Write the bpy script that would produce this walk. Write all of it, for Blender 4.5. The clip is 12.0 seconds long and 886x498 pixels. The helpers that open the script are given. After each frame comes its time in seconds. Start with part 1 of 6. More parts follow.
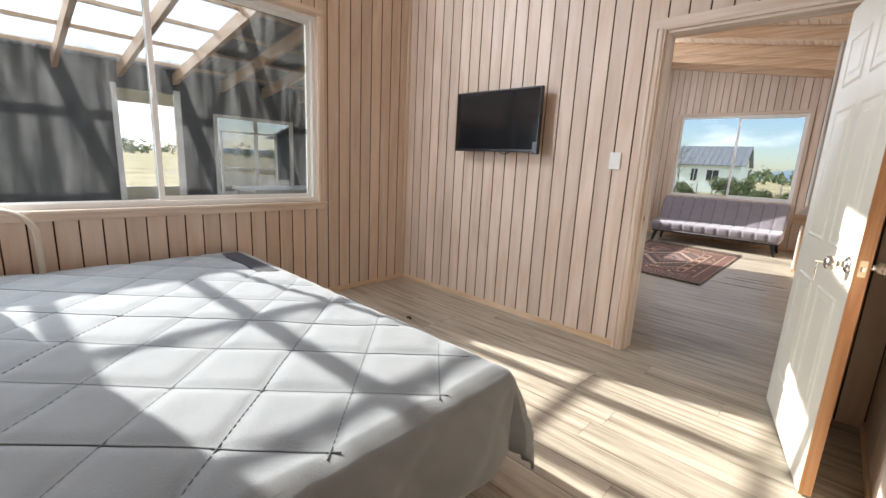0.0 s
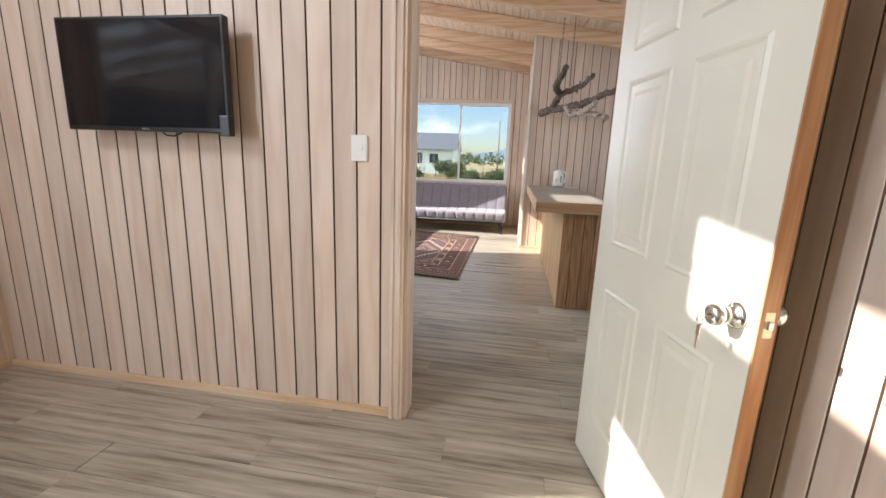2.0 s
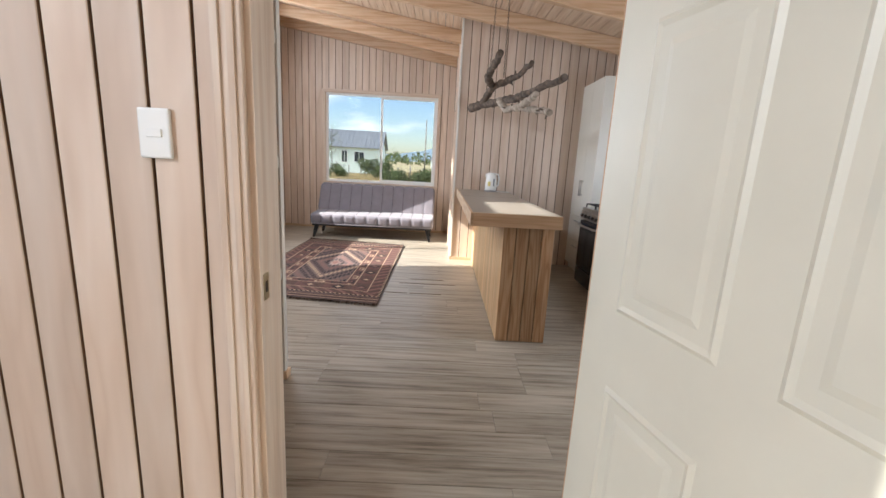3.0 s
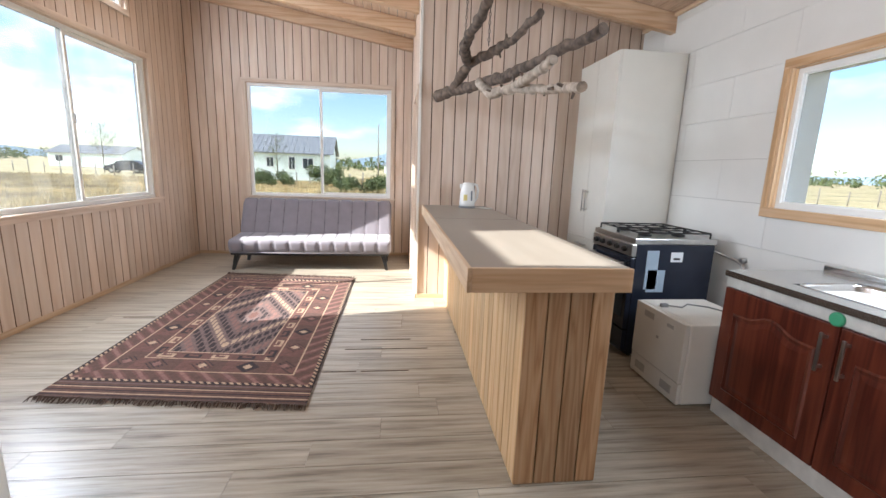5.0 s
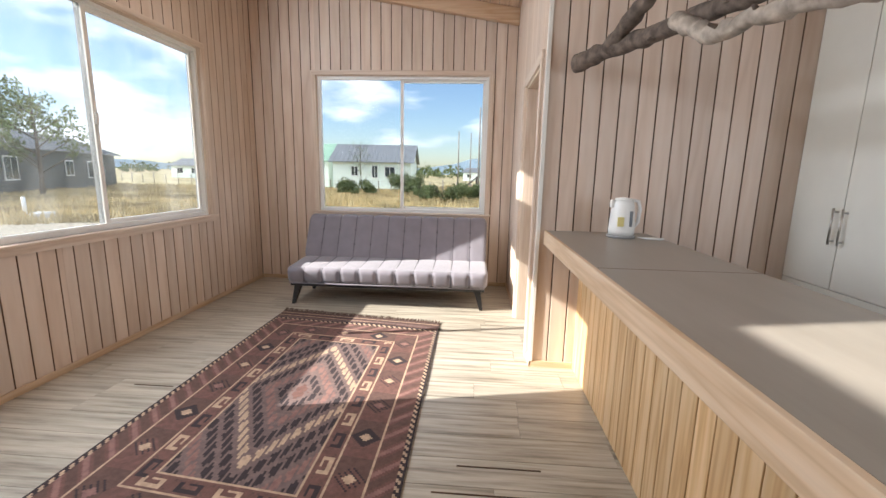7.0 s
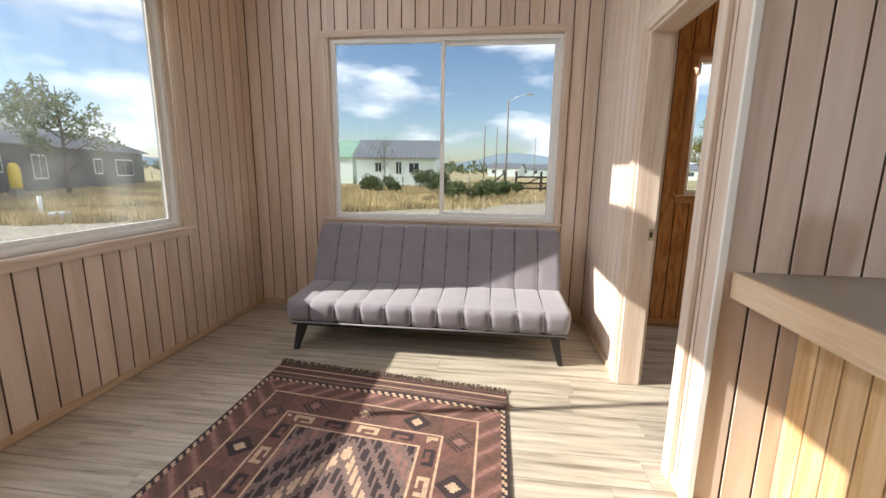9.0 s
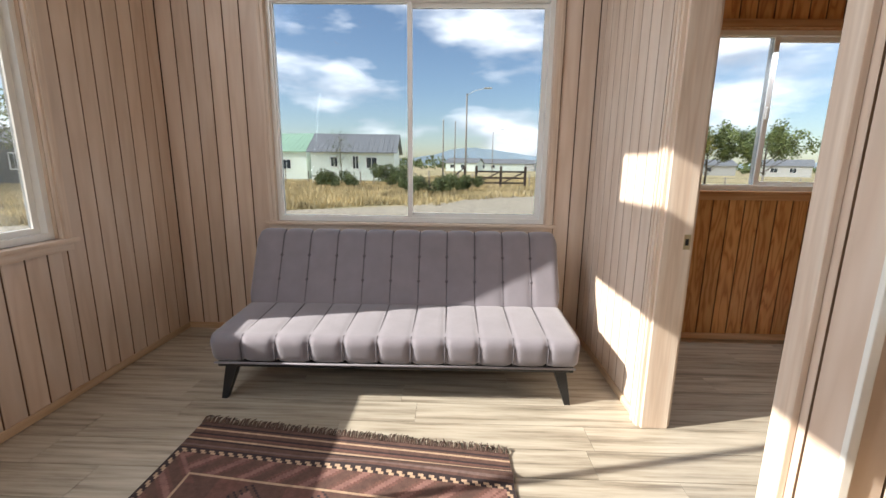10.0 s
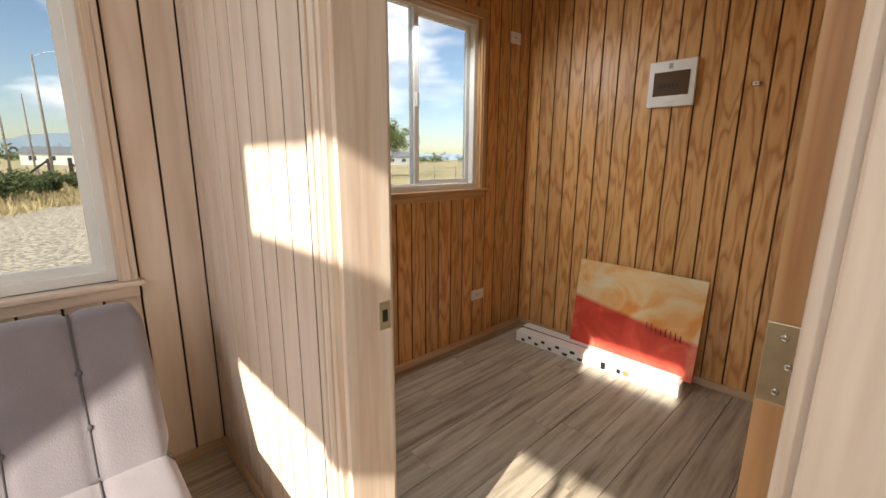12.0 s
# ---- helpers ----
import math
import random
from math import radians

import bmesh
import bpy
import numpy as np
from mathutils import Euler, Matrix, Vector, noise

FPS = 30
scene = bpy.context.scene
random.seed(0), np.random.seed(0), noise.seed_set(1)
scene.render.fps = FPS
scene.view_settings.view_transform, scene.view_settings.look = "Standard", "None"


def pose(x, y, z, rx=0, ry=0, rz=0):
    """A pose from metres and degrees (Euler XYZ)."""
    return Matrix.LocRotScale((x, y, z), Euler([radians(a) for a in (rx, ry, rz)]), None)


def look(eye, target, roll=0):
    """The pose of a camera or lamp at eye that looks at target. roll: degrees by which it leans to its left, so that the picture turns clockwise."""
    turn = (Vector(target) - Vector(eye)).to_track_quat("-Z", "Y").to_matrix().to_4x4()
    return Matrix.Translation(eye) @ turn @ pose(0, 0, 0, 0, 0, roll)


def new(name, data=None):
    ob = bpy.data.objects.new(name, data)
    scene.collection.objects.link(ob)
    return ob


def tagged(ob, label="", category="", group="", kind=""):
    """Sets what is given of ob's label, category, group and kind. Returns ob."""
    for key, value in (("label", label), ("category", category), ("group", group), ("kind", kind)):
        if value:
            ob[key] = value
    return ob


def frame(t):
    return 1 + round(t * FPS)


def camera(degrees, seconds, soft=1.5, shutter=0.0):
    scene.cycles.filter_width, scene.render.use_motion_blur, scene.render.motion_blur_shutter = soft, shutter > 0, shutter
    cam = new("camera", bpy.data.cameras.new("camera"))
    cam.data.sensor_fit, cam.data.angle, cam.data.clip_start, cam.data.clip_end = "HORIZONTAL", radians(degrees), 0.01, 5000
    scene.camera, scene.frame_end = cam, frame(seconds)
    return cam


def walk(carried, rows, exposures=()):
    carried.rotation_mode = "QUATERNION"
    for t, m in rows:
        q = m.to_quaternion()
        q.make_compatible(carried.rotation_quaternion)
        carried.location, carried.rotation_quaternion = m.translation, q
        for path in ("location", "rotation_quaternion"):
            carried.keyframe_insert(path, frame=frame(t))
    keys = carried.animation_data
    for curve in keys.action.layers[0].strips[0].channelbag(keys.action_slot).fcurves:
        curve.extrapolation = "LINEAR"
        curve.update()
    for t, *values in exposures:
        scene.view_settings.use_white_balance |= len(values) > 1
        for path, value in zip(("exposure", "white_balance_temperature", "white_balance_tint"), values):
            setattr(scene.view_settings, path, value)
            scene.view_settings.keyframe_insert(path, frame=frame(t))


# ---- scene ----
cam = camera(93.6, 12.0)
PATH = [
    (0, (0.093, 0.7, 1.239), (-1.245, 2.131, 0.838), 2.9),
    (0.5, (-0.14, 0.877, 1.25), (-1.274, 2.472, 0.837), 2.7),
    (1, (-0.322, 1.097, 1.276), (-1.148, 2.869, 0.855), 1.6),
    (1.5, (-0.381, 1.435, 1.277), (-0.918, 3.314, 0.852), 1.5),
    (2, (-0.385, 1.809, 1.278), (-0.696, 3.74, 0.86), 2.1),
    (2.5, (-0.406, 2.22, 1.283), (-0.536, 4.175, 0.878), 2.7),
    (3, (-0.398, 2.616, 1.284), (-0.371, 4.575, 0.879), 3.1),
    (3.5, (-0.408, 2.983, 1.283), (-0.249, 4.933, 0.869), 2.7),
    (5.3, (-0.458, 4.221, 1.309), (-0.226, 6.172, 0.938), 2.0),
    (5.5, (-0.469, 4.35, 1.305), (-0.274, 6.306, 0.932), 1.7),
    (6, (-0.492, 4.712, 1.316), (-0.405, 6.678, 0.958), 1.4),
    (6.5, (-0.585, 5.054, 1.308), (-0.607, 7.023, 0.96), 1.2),
    (7, (-0.656, 5.387, 1.309), (-0.791, 7.351, 0.956), 1.2),
    (7.5, (-0.704, 5.698, 1.313), (-0.933, 7.653, 0.958), 0.9),
    (7.7, (-0.735, 5.815, 1.313), (-1.001, 7.764, 0.953), 0.8),
    (9.5, (-1.117, 6.919, 1.285), (-1.323, 8.871, 0.904), 0.8),
    (10, (-1.174, 7.237, 1.274), (-1.224, 9.197, 0.879), 0.7),
    (10.5, (-1.139, 7.583, 1.285), (-0.927, 9.529, 0.873), 0.7),
    (11, (-1.071, 7.904, 1.293), (-0.473, 9.767, 0.881), 0.9),
    (11.5, (-0.905, 8.168, 1.306), (0.098, 9.844, 0.876), 0.7),
    (12, (-0.665, 8.342, 1.312), (0.68, 9.761, 0.891), 0.4),
]
EXPOSURES = [(0.0, 2.13, 6000, 10), (0.5, 1.98, 6000, 10), (1.2, 2.02, 6000, 10), (2.0, 2.18, 6000, 10), (2.5, 2.15, 6000, 10), (3.5, 2.38, 5900, 10), (5.5, 2.53, 5850, 10), (6.5, 2.35, 5900, 10), (7.5, 2.12, 6150, 10), (9.5, 1.85, 6250, 10), (11.0, 1.87, 6350, 10), (12.0, 1.97, 6850, 10)]
walk(cam, [(t, look(eye, target, roll)) for t, eye, target, roll in PATH], EXPOSURES)

# ---- world, sun, exposure ----
SUN_TURN, SUN_RISE = 12.6, 29.4          # light travels along +x, slightly +y, downwards
su = bpy.data.lights.new("sun", "SUN")
su.energy, su.angle, su.color = 3.1, radians(0.55), (1.0, 0.93, 0.82)
sun = new("sun", su)
_d = Vector((math.cos(radians(SUN_TURN)) * math.cos(radians(SUN_RISE)), math.sin(radians(SUN_TURN)) * math.cos(radians(SUN_RISE)), -math.sin(radians(SUN_RISE))))
sun.matrix_world = look((-30, -6, 20), Vector((-30, -6, 20)) + _d)
world = bpy.data.worlds.new("sky")
scene.world = world
world.use_nodes = True
wn, wl = world.node_tree.nodes, world.node_tree.links
wn.clear()
sky = wn.new("ShaderNodeTexSky")
sky.sky_type, sky.sun_disc = "NISHITA", False
sky.sun_elevation, sky.sun_rotation = radians(SUN_RISE), radians(258)
sky.air_density, sky.dust_density, sky.ozone_density = 1.0, 0.6, 1.5
tc = wn.new("ShaderNodeTexCoord")
mp = wn.new("ShaderNodeMapping")
mp.inputs["Scale"].default_value = (1.0, 1.0, 3.2)
mp.inputs["Location"].default_value = (0.35, 0.1, 0.0)
nz = wn.new("ShaderNodeTexNoise")
nz.inputs["Scale"].default_value, nz.inputs["Detail"].default_value, nz.inputs["Roughness"].default_value = 2.6, 9.0, 0.55
cr = wn.new("ShaderNodeValToRGB")
cr.color_ramp.elements[0].position, cr.color_ramp.elements[0].color = 0.47, (0, 0, 0, 1)
cr.color_ramp.elements[1].position, cr.color_ramp.elements[1].color = 0.62, (1, 1, 1, 1)
nz2 = wn.new("ShaderNodeTexNoise")
nz2.inputs["Scale"].default_value, nz2.inputs["Detail"].default_value = 5.0, 6.0
cc = wn.new("ShaderNodeValToRGB")
cc.color_ramp.elements[0].position, cc.color_ramp.elements[0].color = 0.35, (5.0, 5.3, 5.8, 1)
cc.color_ramp.elements[1].position, cc.color_ramp.elements[1].color = 0.6, (11.0, 11.0, 11.0, 1)
mx = wn.new("ShaderNodeMix")
mx.data_type = "RGBA"
bg = wn.new("ShaderNodeBackground")
bg.inputs["Strength"].default_value = 0.12
wo = wn.new("ShaderNodeOutputWorld")
wl.new(tc.outputs["Generated"], mp.inputs["Vector"])
wl.new(mp.outputs["Vector"], nz.inputs["Vector"])
wl.new(mp.outputs["Vector"], nz2.inputs["Vector"])
sz = wn.new("ShaderNodeSeparateXYZ")
up = wn.new("ShaderNodeValToRGB")
for e_, (p_, v_) in zip([up.color_ramp.elements[0], up.color_ramp.elements[1], up.color_ramp.elements.new(0.45), up.color_ramp.elements.new(0.75)], ((0.19, 0.0), (0.29, 0.2), (0.45, 0.16), (0.75, 0.0))):
    e_.position, e_.color = p_, (v_, v_, v_, 1)
deck = wn.new("ShaderNodeMath")
wl.new(tc.outputs["Generated"], sz.inputs[0])
wl.new(sz.outputs["Z"], up.inputs["Fac"])
wl.new(nz.outputs["Fac"], deck.inputs[0])
wl.new(up.outputs["Color"], deck.inputs[1])
wl.new(deck.outputs[0], cr.inputs["Fac"])
wl.new(nz2.outputs["Fac"], cc.inputs["Fac"])
wl.new(cr.outputs["Color"], mx.inputs[0])
wl.new(sky.outputs["Color"], mx.inputs[6])
wl.new(cc.outputs["Color"], mx.inputs[7])
wl.new(mx.outputs[2], bg.inputs["Color"])
wl.new(bg.outputs["Background"], wo.inputs["Surface"])


def opening_light(name, at, target, width, height, watts):
    """Sky light that enters by a window's opening."""
    d = bpy.data.lights.new(name, "AREA")
    d.shape, d.size, d.size_y, d.energy, d.color = "RECTANGLE", width, height, watts, (0.90, 0.95, 1.0)
    new(name, d).matrix_world = look(at, target)


opening_light("skylight_bedroom", (-3.20, 0.51, 1.60), (0.0, 1.6, 1.2), 0.14, 1.35, 9.0)
opening_light("skylight_clerestory_bedroom", (-3.19, 1.40, 2.98), (-0.8, 1.9, 1.8), 1.5, 0.28, 14.0)
opening_light("skylight_clerestory", (-3.19, 8.42, 2.98), (-1.2, 8.4, 2.2), 1.1, 0.28, 6.5)
opening_light("skylight_clerestory_rear", (-3.19, 4.86, 2.98), (-0.8, 5.2, 2.2), 1.5, 0.28, 8.5)
opening_light("skylight_living", (-3.20, 7.20, 1.64), (0.0, 6.6, 1.2), 0.16, 1.35, 9.0)
opening_light("skylight_kitchen", (1.93, 5.40, 1.56), (-2.5, 6.6, 1.0), 0.26, 0.8, 5.5)

opening_light("skylight_store", (0.86, 10.262, 2.09), (0.86, 9.3, 0.9), 0.78, 0.03, 3.0)

# ---- materials ----
def mat_base(name):
    m = bpy.data.materials.new(name)
    m.use_nodes = True
    nt = m.node_tree
    return m, nt.nodes, nt.links, nt.nodes["Principled BSDF"]


def ramp(n, stops):
    r = n.new("ShaderNodeValToRGB")
    el = r.color_ramp.elements
    while len(el) < len(stops):
        el.new(0.5)
    for e, (p, c) in zip(el, stops):
        e.position, e.color = p, (*c, 1)
    return r


def coords(n, l, scale, jitter=True):
    """Object coordinates, shifted at random for each piece."""
    t = n.new("ShaderNodeTexCoord")
    m = n.new("ShaderNodeMapping")
    m.inputs["Scale"].default_value = scale
    l.new(t.outputs["Object"], m.inputs["Vector"])
    if jitter:
        o = n.new("ShaderNodeObjectInfo")
        s = n.new("ShaderNodeVectorMath")
        s.operation = "SCALE"
        s.inputs[0].default_value = (31.0, 17.0, 43.0)
        l.new(o.outputs["Random"], s.inputs["Scale"])
        l.new(s.outputs["Vector"], m.inputs["Location"])
    return m


def wood(name, dark, mid, light, along, rough=0.55, bump=0.12, tone=0.18, rings=1.0, cross=9.0, draw=0.5, grit=0.3):
    """Sawn softwood: growth rings drawn out along one axis, fine grain, and a tone of its own for each board."""
    m, n, l, b = mat_base(name)
    sc = {"x": (draw, cross, cross), "y": (cross, draw, cross), "z": (cross, cross, draw)}[along]
    mp_ = coords(n, l, sc)
    dist = n.new("ShaderNodeTexNoise")
    dist.inputs["Scale"].default_value, dist.inputs["Detail"].default_value = 1.4, 3
    l.new(mp_.outputs["Vector"], dist.inputs["Vector"])
    mul = n.new("ShaderNodeMath")
    mul.operation = "MULTIPLY"
    mul.inputs[1].default_value = 9.0 * rings
    l.new(dist.outputs["Fac"], mul.inputs[0])
    fr = n.new("ShaderNodeMath")
    fr.operation = "PINGPONG"
    fr.inputs[1].default_value = 1.0
    l.new(mul.outputs[0], fr.inputs[0])
    cr_ = ramp(n, [(0.0, light), (0.55, mid), (1.0, dark)])
    l.new(fr.outputs[0], cr_.inputs["Fac"])
    fine = n.new("ShaderNodeTexNoise")
    fine.inputs["Scale"].default_value, fine.inputs["Detail"].default_value = 9.0, 5
    l.new(mp_.outputs["Vector"], fine.inputs["Vector"])
    hs = n.new("ShaderNodeHueSaturation")
    oi = n.new("ShaderNodeObjectInfo")
    mr = n.new("ShaderNodeMapRange")
    mr.inputs["To Min"].default_value, mr.inputs["To Max"].default_value = 1 - tone, 1 + tone * 0.6
    l.new(oi.outputs["Random"], mr.inputs["Value"])
    ad = n.new("ShaderNodeMath")
    ad.operation = "MULTIPLY_ADD"
    ad.inputs[1].default_value = grit
    l.new(fine.outputs["Fac"], ad.inputs[0])
    su_ = n.new("ShaderNodeMath")
    su_.operation = "SUBTRACT"
    su_.inputs[1].default_value = grit / 2
    l.new(mr.outputs["Result"], su_.inputs[0])
    l.new(su_.outputs[0], ad.inputs[2])
    l.new(ad.outputs[0], hs.inputs["Value"])
    l.new(cr_.outputs["Color"], hs.inputs["Color"])
    l.new(hs.outputs["Color"], b.inputs["Base Color"])
    b.inputs["Roughness"].default_value = rough
    bp = n.new("ShaderNodeBump")
    bp.inputs["Strength"].default_value, bp.inputs["Distance"].default_value = bump, 0.004
    l.new(fine.outputs["Fac"], bp.inputs["Height"])
    l.new(bp.outputs["Normal"], b.inputs["Normal"])
    return m


def plain(name, col, rough=0.5, metal=0.0, var=0.08, scale=6.0, bump=0.0, fine=60.0):
    """A painted, plastic, cloth or metal surface with slight blotches and fine relief."""
    m, n, l, b = mat_base(name)
    mp_ = coords(n, l, (1, 1, 1))
    a = n.new("ShaderNodeTexNoise")
    a.inputs["Scale"].default_value, a.inputs["Detail"].default_value = scale, 5
    l.new(mp_.outputs["Vector"], a.inputs["Vector"])
    c = ramp(n, [(0.3, tuple(v * (1 - var) for v in col)), (0.7, tuple(min(1, v * (1 + var)) for v in col))])
    l.new(a.outputs["Fac"], c.inputs["Fac"])
    l.new(c.outputs["Color"], b.inputs["Base Color"])
    b.inputs["Roughness"].default_value, b.inputs["Metallic"].default_value = rough, metal
    if bump:
        f = n.new("ShaderNodeTexNoise")
        f.inputs["Scale"].default_value, f.inputs["Detail"].default_value = fine, 3
        l.new(mp_.outputs["Vector"], f.inputs["Vector"])
        bp = n.new("ShaderNodeBump")
        bp.inputs["Strength"].default_value, bp.inputs["Distance"].default_value = bump, 0.005
        l.new(f.outputs["Fac"], bp.inputs["Height"])
        l.new(bp.outputs["Normal"], b.inputs["Normal"])
    return m


def ground_mat(name):
    """Dry meadow with gravel tracks."""
    m, n, l, b = mat_base(name)
    mp_ = coords(n, l, (1, 1, 1), False)
    a = n.new("ShaderNodeTexNoise")
    a.inputs["Scale"].default_value, a.inputs["Detail"].default_value = 0.25, 8
    l.new(mp_.outputs["Vector"], a.inputs["Vector"])
    f = n.new("ShaderNodeTexNoise")
    f.inputs["Scale"].default_value, f.inputs["Detail"].default_value = 6.0, 8
    l.new(mp_.outputs["Vector"], f.inputs["Vector"])
    mm = n.new("ShaderNodeMix")
    mm.inputs[0].default_value = 0.5
    l.new(a.outputs["Fac"], mm.inputs[2])
    l.new(f.outputs["Fac"], mm.inputs[3])
    c = ramp(n, [(0.38, (0.19, 0.19, 0.08)), (0.5, (0.45, 0.36, 0.18)), (0.62, (0.58, 0.48, 0.28))])
    l.new(mm.outputs[0], c.inputs["Fac"])
    l.new(c.outputs["Color"], b.inputs["Base Color"])
    b.inputs["Roughness"].default_value = 0.95
    bp = n.new("ShaderNodeBump")
    bp.inputs["Strength"].default_value, bp.inputs["Distance"].default_value = 0.8, 0.06
    l.new(f.outputs["Fac"], bp.inputs["Height"])
    l.new(bp.outputs["Normal"], b.inputs["Normal"])
    return m


def glass_mat(name, tint, gloss=0.06):
    m, n, l, b = mat_base(name)
    n.remove(b)
    t = n.new("ShaderNodeBsdfTransparent")
    t.inputs["Color"].default_value = (*tint, 1)
    g = n.new("ShaderNodeBsdfGlossy")
    g.inputs["Roughness"].default_value = 0.02
    f = n.new("ShaderNodeLayerWeight")
    f.inputs["Blend"].default_value = 0.5
    pw = n.new("ShaderNodeMath")
    pw.operation = "POWER"
    pw.inputs[1].default_value = 4.0
    ml = n.new("ShaderNodeMath")
    ml.operation = "MULTIPLY_ADD"
    ml.inputs[1].default_value, ml.inputs[2].default_value = 0.25, 0.003
    l.new(f.outputs["Facing"], pw.inputs[0])
    l.new(pw.outputs[0], ml.inputs[0])
    x = n.new("ShaderNodeMixShader")
    l.new(ml.outputs[0], x.inputs["Fac"])
    l.new(t.outputs["BSDF"], x.inputs[1])
    l.new(g.outputs["BSDF"], x.inputs[2])
    l.new(x.outputs["Shader"], n["Material Output"].inputs["Surface"])
    return m


def streaked(name, cols, stretch, rough, bump):
    """Printed vinyl plank: long narrow streaks."""
    m, n, l, b = mat_base(name)
    mp_ = coords(n, l, stretch)
    a = n.new("ShaderNodeTexNoise")
    a.inputs["Scale"].default_value, a.inputs["Detail"].default_value, a.inputs["Roughness"].default_value = 1.0, 7, 0.65
    l.new(mp_.outputs["Vector"], a.inputs["Vector"])
    c = ramp(n, cols)
    l.new(a.outputs["Fac"], c.inputs["Fac"])
    oi = n.new("ShaderNodeObjectInfo")
    mr = n.new("ShaderNodeMapRange")
    mr.inputs["To Min"].default_value, mr.inputs["To Max"].default_value = 0.92, 1.06
    l.new(oi.outputs["Random"], mr.inputs["Value"])
    hs = n.new("ShaderNodeHueSaturation")
    l.new(mr.outputs["Result"], hs.inputs["Value"])
    l.new(c.outputs["Color"], hs.inputs["Color"])
    l.new(hs.outputs["Color"], b.inputs["Base Color"])
    rr = n.new("ShaderNodeMapRange")
    rr.inputs["To Min"].default_value, rr.inputs["To Max"].default_value = rough - 0.08, rough + 0.12
    l.new(a.outputs["Fac"], rr.inputs["Value"])
    l.new(rr.outputs["Result"], b.inputs["Roughness"])
    bp = n.new("ShaderNodeBump")
    bp.inputs["Strength"].default_value, bp.inputs["Distance"].default_value = bump, 0.003
    l.new(a.outputs["Fac"], bp.inputs["Height"])
    l.new(bp.outputs["Normal"], b.inputs["Normal"])
    return m


PALE = wood("whitewashed_pine", (0.60, 0.465, 0.36), (0.65, 0.52, 0.415), (0.68, 0.56, 0.46), "z", 0.5, tone=0.11, cross=3.5, draw=0.45, grit=0.14)
WARM = wood("varnished_pine", (0.45, 0.205, 0.065), (0.63, 0.35, 0.13), (0.69, 0.41, 0.175), "z", 0.4, tone=0.12, rings=2.2, cross=5.0, draw=0.8, grit=0.2)
CEIL = wood("ceiling_pine", (0.54, 0.38, 0.26), (0.61, 0.45, 0.32), (0.65, 0.50, 0.37), "y", 0.6)
BEAM = wood("beam_pine", (0.52, 0.33, 0.19), (0.60, 0.41, 0.26), (0.65, 0.47, 0.31), "x", 0.55, tone=0.08)
TRIMX = wood("trim_pine_x", (0.56, 0.385, 0.23), (0.64, 0.465, 0.30), (0.69, 0.525, 0.36), "x", 0.5)
TRIMY = wood("trim_pine_y", (0.56, 0.385, 0.23), (0.64, 0.465, 0.30), (0.69, 0.525, 0.36), "y", 0.5)
CASEX = wood("casing_pine_x", (0.60, 0.465, 0.355), (0.67, 0.545, 0.435), (0.71, 0.60, 0.495), "x", 0.5, tone=0.06)
CASEZ = wood("casing_pine_z", (0.60, 0.465, 0.355), (0.67, 0.545, 0.435), (0.71, 0.60, 0.495), "z", 0.5, tone=0.06)
DARKB = wood("brown_pine", (0.30, 0.15, 0.07), (0.40, 0.22, 0.11), (0.47, 0.28, 0.15), "z", 0.5, rings=1.6)
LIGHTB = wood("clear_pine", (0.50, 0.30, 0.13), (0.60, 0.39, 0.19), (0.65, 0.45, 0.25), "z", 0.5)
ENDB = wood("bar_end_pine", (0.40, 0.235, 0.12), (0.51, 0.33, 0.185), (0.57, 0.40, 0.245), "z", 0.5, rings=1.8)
EDGE = wood("door_edge_pine", (0.42, 0.20, 0.08), (0.52, 0.28, 0.12), (0.57, 0.33, 0.16), "z", 0.5, tone=0.04)
MAHOG = wood("dark_red_wood", (0.07, 0.014, 0.008), (0.12, 0.026, 0.014), (0.16, 0.04, 0.02), "z", 0.3, tone=0.05)
VINYL = streaked("vinyl_plank", [(0.32, (0.18, 0.15, 0.11)), (0.48, (0.37, 0.325, 0.255)), (0.66, (0.50, 0.45, 0.365))], (1.6, 26, 8), 0.34, 0.1)
COUNTER = streaked("counter_laminate", [(0.3, (0.28, 0.245, 0.20)), (0.7, (0.36, 0.32, 0.27))], (9, 1.2, 8), 0.38, 0.06)
# bare wood on board sides, darkened so narrow grooves keep their shade
JOINT = plain("bare_shaded_joint_wood", (0.20, 0.115, 0.06), 0.85, var=0.25)
GROOVE = plain("groove_shadow_wood", (0.075, 0.04, 0.02), 0.9, var=0.2)
WHITE = plain("white_paint", (0.78, 0.76, 0.70), 0.4, var=0.03, bump=0.05)
CREAM = plain("cream_door_paint", (0.72, 0.69, 0.58), 0.38, var=0.03, bump=0.04, fine=30)
PANEL = plain("white_wall_panel", (0.76, 0.75, 0.71), 0.35, var=0.03, scale=3, bump=0.03)
PVC = plain("white_pvc", (0.80, 0.80, 0.77), 0.35, var=0.02)
PLASTER = plain("outer_siding", (0.5, 0.5, 0.48), 0.8, var=0.1)
BLACK = plain("black_plastic", (0.012, 0.012, 0.013), 0.3, var=0.1)
SCREEN = plain("tv_screen", (0.008, 0.008, 0.010), 0.08, var=0.0)
STEEL = plain("brushed_steel", (0.55, 0.55, 0.54), 0.28, 1.0, 0.06, 30)
CHROME = plain("satin_nickel", (0.66, 0.64, 0.60), 0.2, 1.0, 0.04)
BRASSY = plain("zinc_plate", (0.55, 0.48, 0.33), 0.35, 1.0, 0.1, 40)
BRASS = plain("brass", (0.6, 0.42, 0.15), 0.3, 1.0, 0.1)
